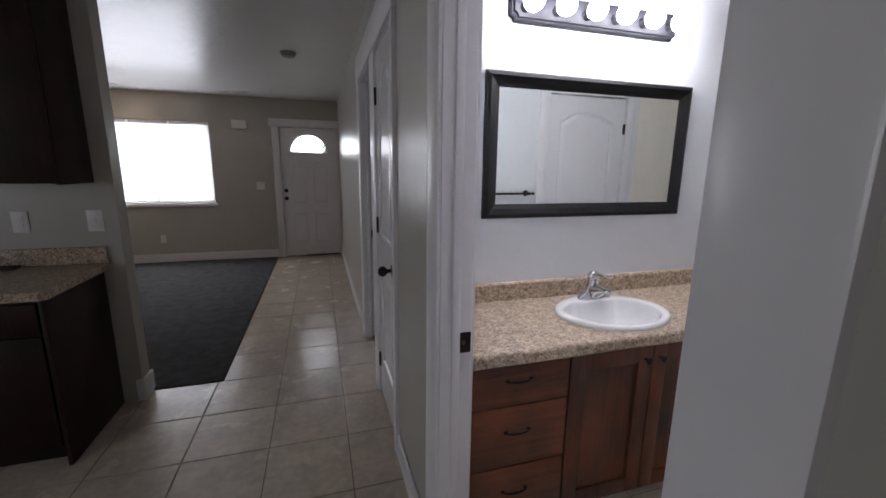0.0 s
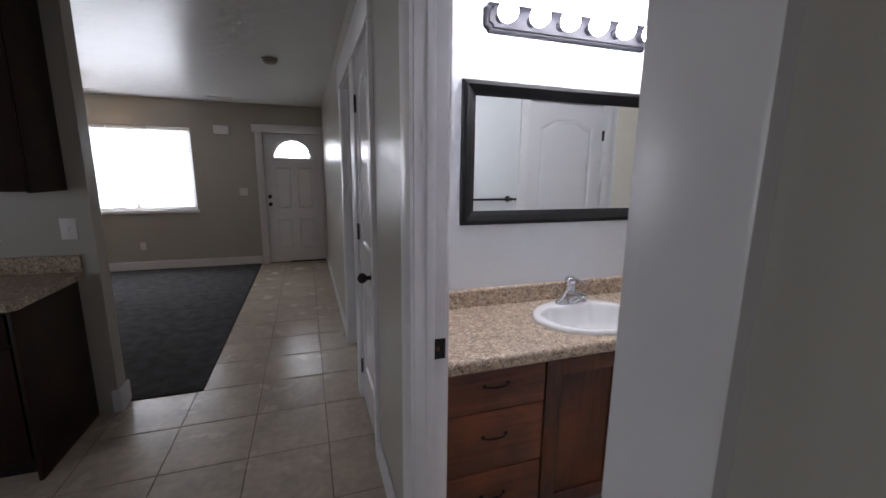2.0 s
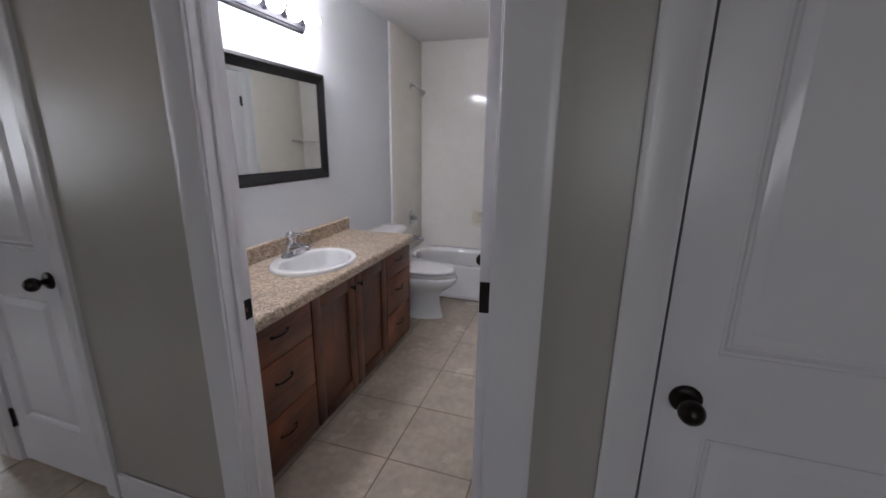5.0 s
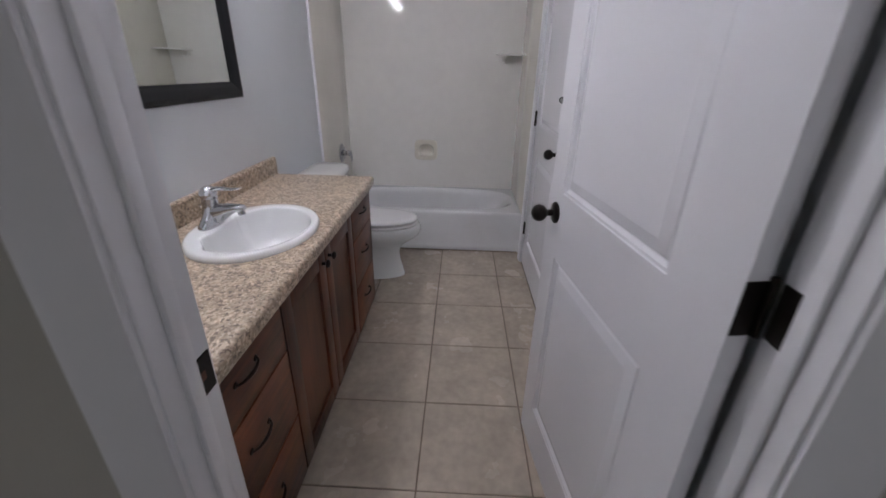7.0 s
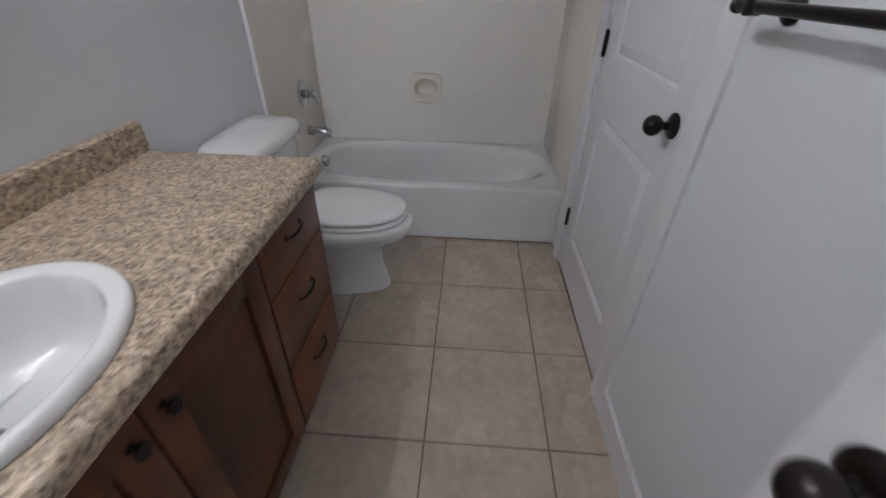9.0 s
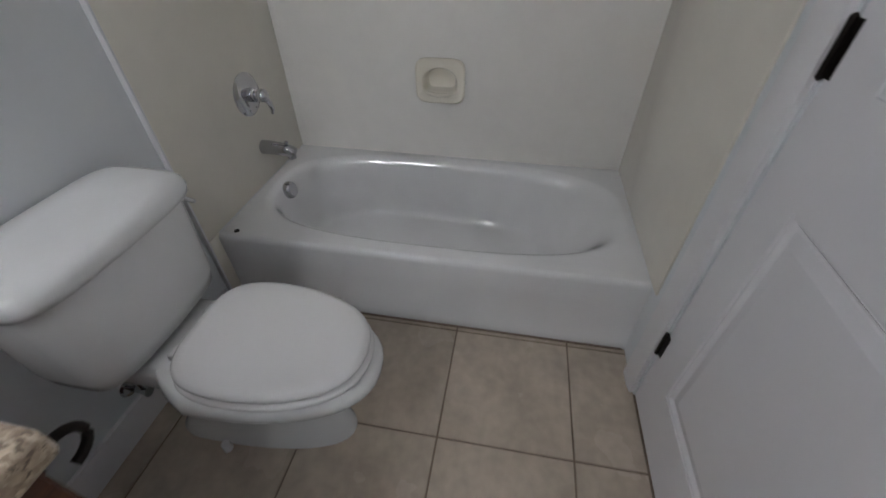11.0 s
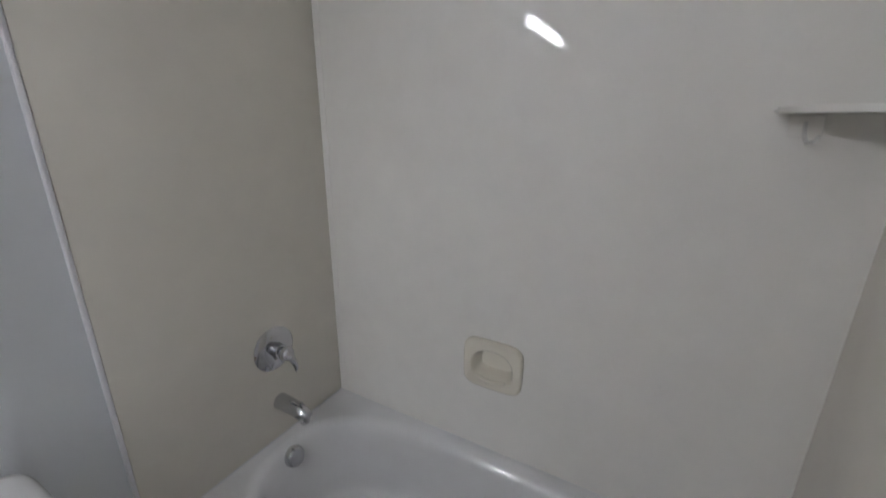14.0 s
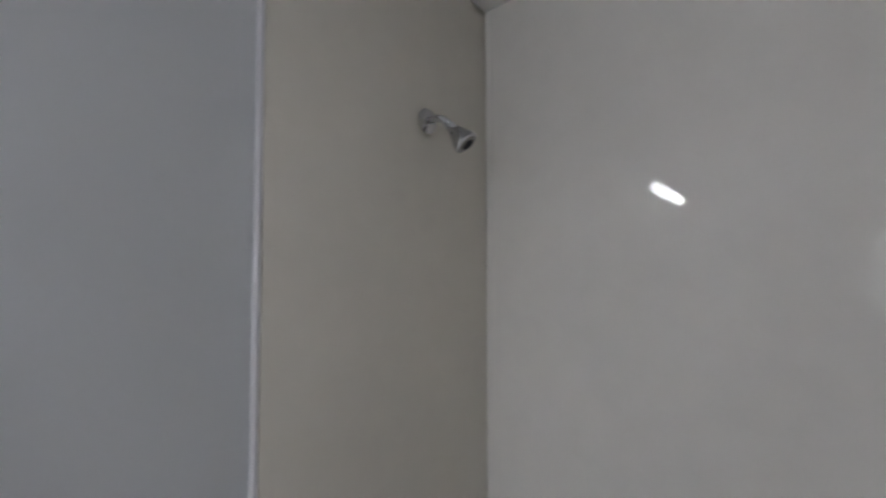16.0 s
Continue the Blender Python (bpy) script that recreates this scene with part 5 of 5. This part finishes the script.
part("spray_face", lathe([(0.001, 0.0752), (0.028, 0.0752), (0.025, 0.0775), (0.001, 0.078)], hm, 28), DULL_SHADE_PLASTIC, hd, "dull grey spray face")
part("nozzle_ring", lathe([(0.012, 0.0778), (0.017, 0.0778), (0.016, 0.080), (0.013, 0.080)], hm, 20), PEWTER, hd)

# soap dish
soap = thing("soap_dish", (XE - 0.0075, 1.008, 0.665), "cream ceramic recessed soap dish on the panel", "soap dish")
XS = XE - 0.0075


def square(cy, cz, a, c, x, e=5.0, n=56, drop=0.0):
    out = []
    for yy, zz, _ in oval(0, 0, 1, 1, 0, n, e):
        out.append((x, cy + a * yy, cz + c * zz + drop))
    return out


def arch(cy, cz, a, c, x, n=56):
    """The dish's opening: flat foot and arched top."""
    out = []
    for yy, zz, _ in oval(0, 0, 1, 1, 0, n, 2.0):
        k = abs(zz) ** (2.0 / 4.2) * (1 if zz > 0 else -1)
        ky = abs(yy) ** (2.0 / (2.2 if zz > 0 else 5.0)) * (1 if yy > 0 else -1)
        out.append((x, cy + a * ky, cz + c * (zz if zz > 0 else max(k, -1) * 0.85)))
    return out


cy, cz = 1.008, 0.668
rings = [square(cy, cz, 0.103, 0.090, XS), square(cy, cz, 0.103, 0.090, XS - 0.008), square(cy, cz, 0.097, 0.084, XS - 0.014), arch(cy, cz - 0.002, 0.074, 0.059, XS - 0.013),
         arch(cy, cz - 0.002, 0.069, 0.054, XS - 0.008), arch(cy, cz - 0.002, 0.065, 0.050, XS + 0.020), arch(cy, cz - 0.002, 0.056, 0.042, XS + 0.042), arch(cy, cz - 0.002, 0.03, 0.02, XS + 0.050)]
part("rim", loft(rings, cap0=False), SOAP_CERAMIC, soap, angle=40)
part("lip", tube([(XS - 0.016, cy - 0.05, cz - 0.046), (XS - 0.024, cy - 0.025, cz - 0.049), (XS - 0.026, cy, cz - 0.050), (XS - 0.024, cy + 0.025, cz - 0.049), (XS - 0.016, cy + 0.05, cz - 0.046)], [0.006, 0.008, 0.008, 0.008, 0.006], 12), SOAP_CERAMIC, soap)

# corner shelf with a hook
shelf = thing("corner_shelf", (XE - 0.0075, YR + 0.0085, 1.452), "cream quarter-round corner shelf above the tub", "shelf")
q = [(XS, YR + 0.0085)] + [(XS - 0.215 * math.cos(a) ** 0.8, YR + 0.0085 + 0.215 * math.sin(a) ** 0.8) for a in (i * math.pi / 2 / 18 for i in range(19))]
part("board", prism(q, 1.449, 1.462, None, 0.004), SURROUND, shelf)
part("bracket", box(XS - 0.006, XS, 0.345, 0.40, 1.406, 1.4488, 0.003), SURROUND, shelf)
part("hook", tube([(XS - 0.004, 0.375, 1.434), (XS - 0.012, 0.375, 1.412), (XS - 0.025, 0.37, 1.395), (XS - 0.045, 0.362, 1.399), (XS - 0.052, 0.360, 1.410)], 0.004, 10), PLASTIC, shelf, "clear plastic hook")

# ---- outside ----
hedge = thing("hedge", (1.5, 24, -0.2), "loose green shrub standing on the lawn outside the front door", "shrub")
rng = random.Random(5)
part("trunk", tube([(1.5, 24, -0.21), (1.45, 24, 0.5), (1.6, 24.1, 1.3)], [0.09, 0.07, 0.03], 10), FOLIAGE, hedge, "short woody stem")
bm = bmesh.new()
for i in range(9000):
    x = rng.uniform(-6.0, 7.0)
    crest = 1.7 + 0.85 / (1 + math.exp(-3.0 * x)) + 0.25 * math.sin(2.3 * x) + 0.12 * math.sin(7.1 * x)
    p = Vector((x, 24 + rng.gauss(0, 0.6), -0.2 + (crest + 0.2) * rng.random() ** 0.75))
    u = Vector((rng.gauss(0, 1), rng.gauss(0, 1), rng.gauss(0, 1))).normalized() * 0.11
    v = u.orthogonal().normalized() * 0.05
    bm.faces.new([bm.verts.new(p + w) for w in (-u, v, u, -v)])
part("foliage", bm, FOLIAGE, hedge)

# ---- floor tiles ----
tile_mesh = {}


def tile_for(w, d):
    key = (round(w, 3), round(d, 3))
    if key not in tile_mesh:
        bm = bmesh.new()
        s = 0.002
        lo = [bm.verts.new(p) for p in ((0, 0, -0.006), (w, 0, -0.006), (w, d, -0.006), (0, d, -0.006))]
        mi = [bm.verts.new(p) for p in ((0, 0, -0.0012), (w, 0, -0.0012), (w, d, -0.0012), (0, d, -0.0012))]
        hi = [bm.verts.new(p) for p in ((s, s, 0), (w - s, s, 0), (w - s, d - s, 0), (s, d - s, 0))]
        for a, c in ((lo, mi), (mi, hi)):
            for i in range(4):
                bm.faces.new((a[i], a[(i + 1) % 4], c[(i + 1) % 4], c[i]))
        bm.faces.new(hi)
        tile_mesh[key] = link_mesh("tile", bm, TILE, 8)
    return tile_mesh[key]


def lay_tiles(x_line, y_line, pitch, region, gap=0.006):
    x0, x1, y0, y1 = region
    i0, i1 = math.floor((x0 - x_line) / pitch), math.ceil((x1 - x_line) / pitch)
    j0, j1 = math.floor((y0 - y_line) / pitch), math.ceil((y1 - y_line) / pitch)
    for i in range(i0, i1):
        for j in range(j0, j1):
            a, c = max(x0, x_line + i * pitch + gap / 2), min(x1, x_line + (i + 1) * pitch - gap / 2)
            d, e = max(y0, y_line + j * pitch + gap / 2), min(y1, y_line + (j + 1) * pitch - gap / 2)
            if c - a < 0.012 or e - d < 0.012:
                continue
            t = new("tile", tile_for(c - a, e - d))
            t.parent, t.location = floor_ob, (a, d, 0)


lay_tiles(2.08, 0.815, 0.406, (0.40, TBX - 0.003, YR, YM))
lay_tiles(0.08, 2.005, 0.400, (-2.7, 0.397, -1.69, 2.805))
lay_tiles(0.08, 2.005, 0.400, (-0.688, 0.397, 2.808, YF))
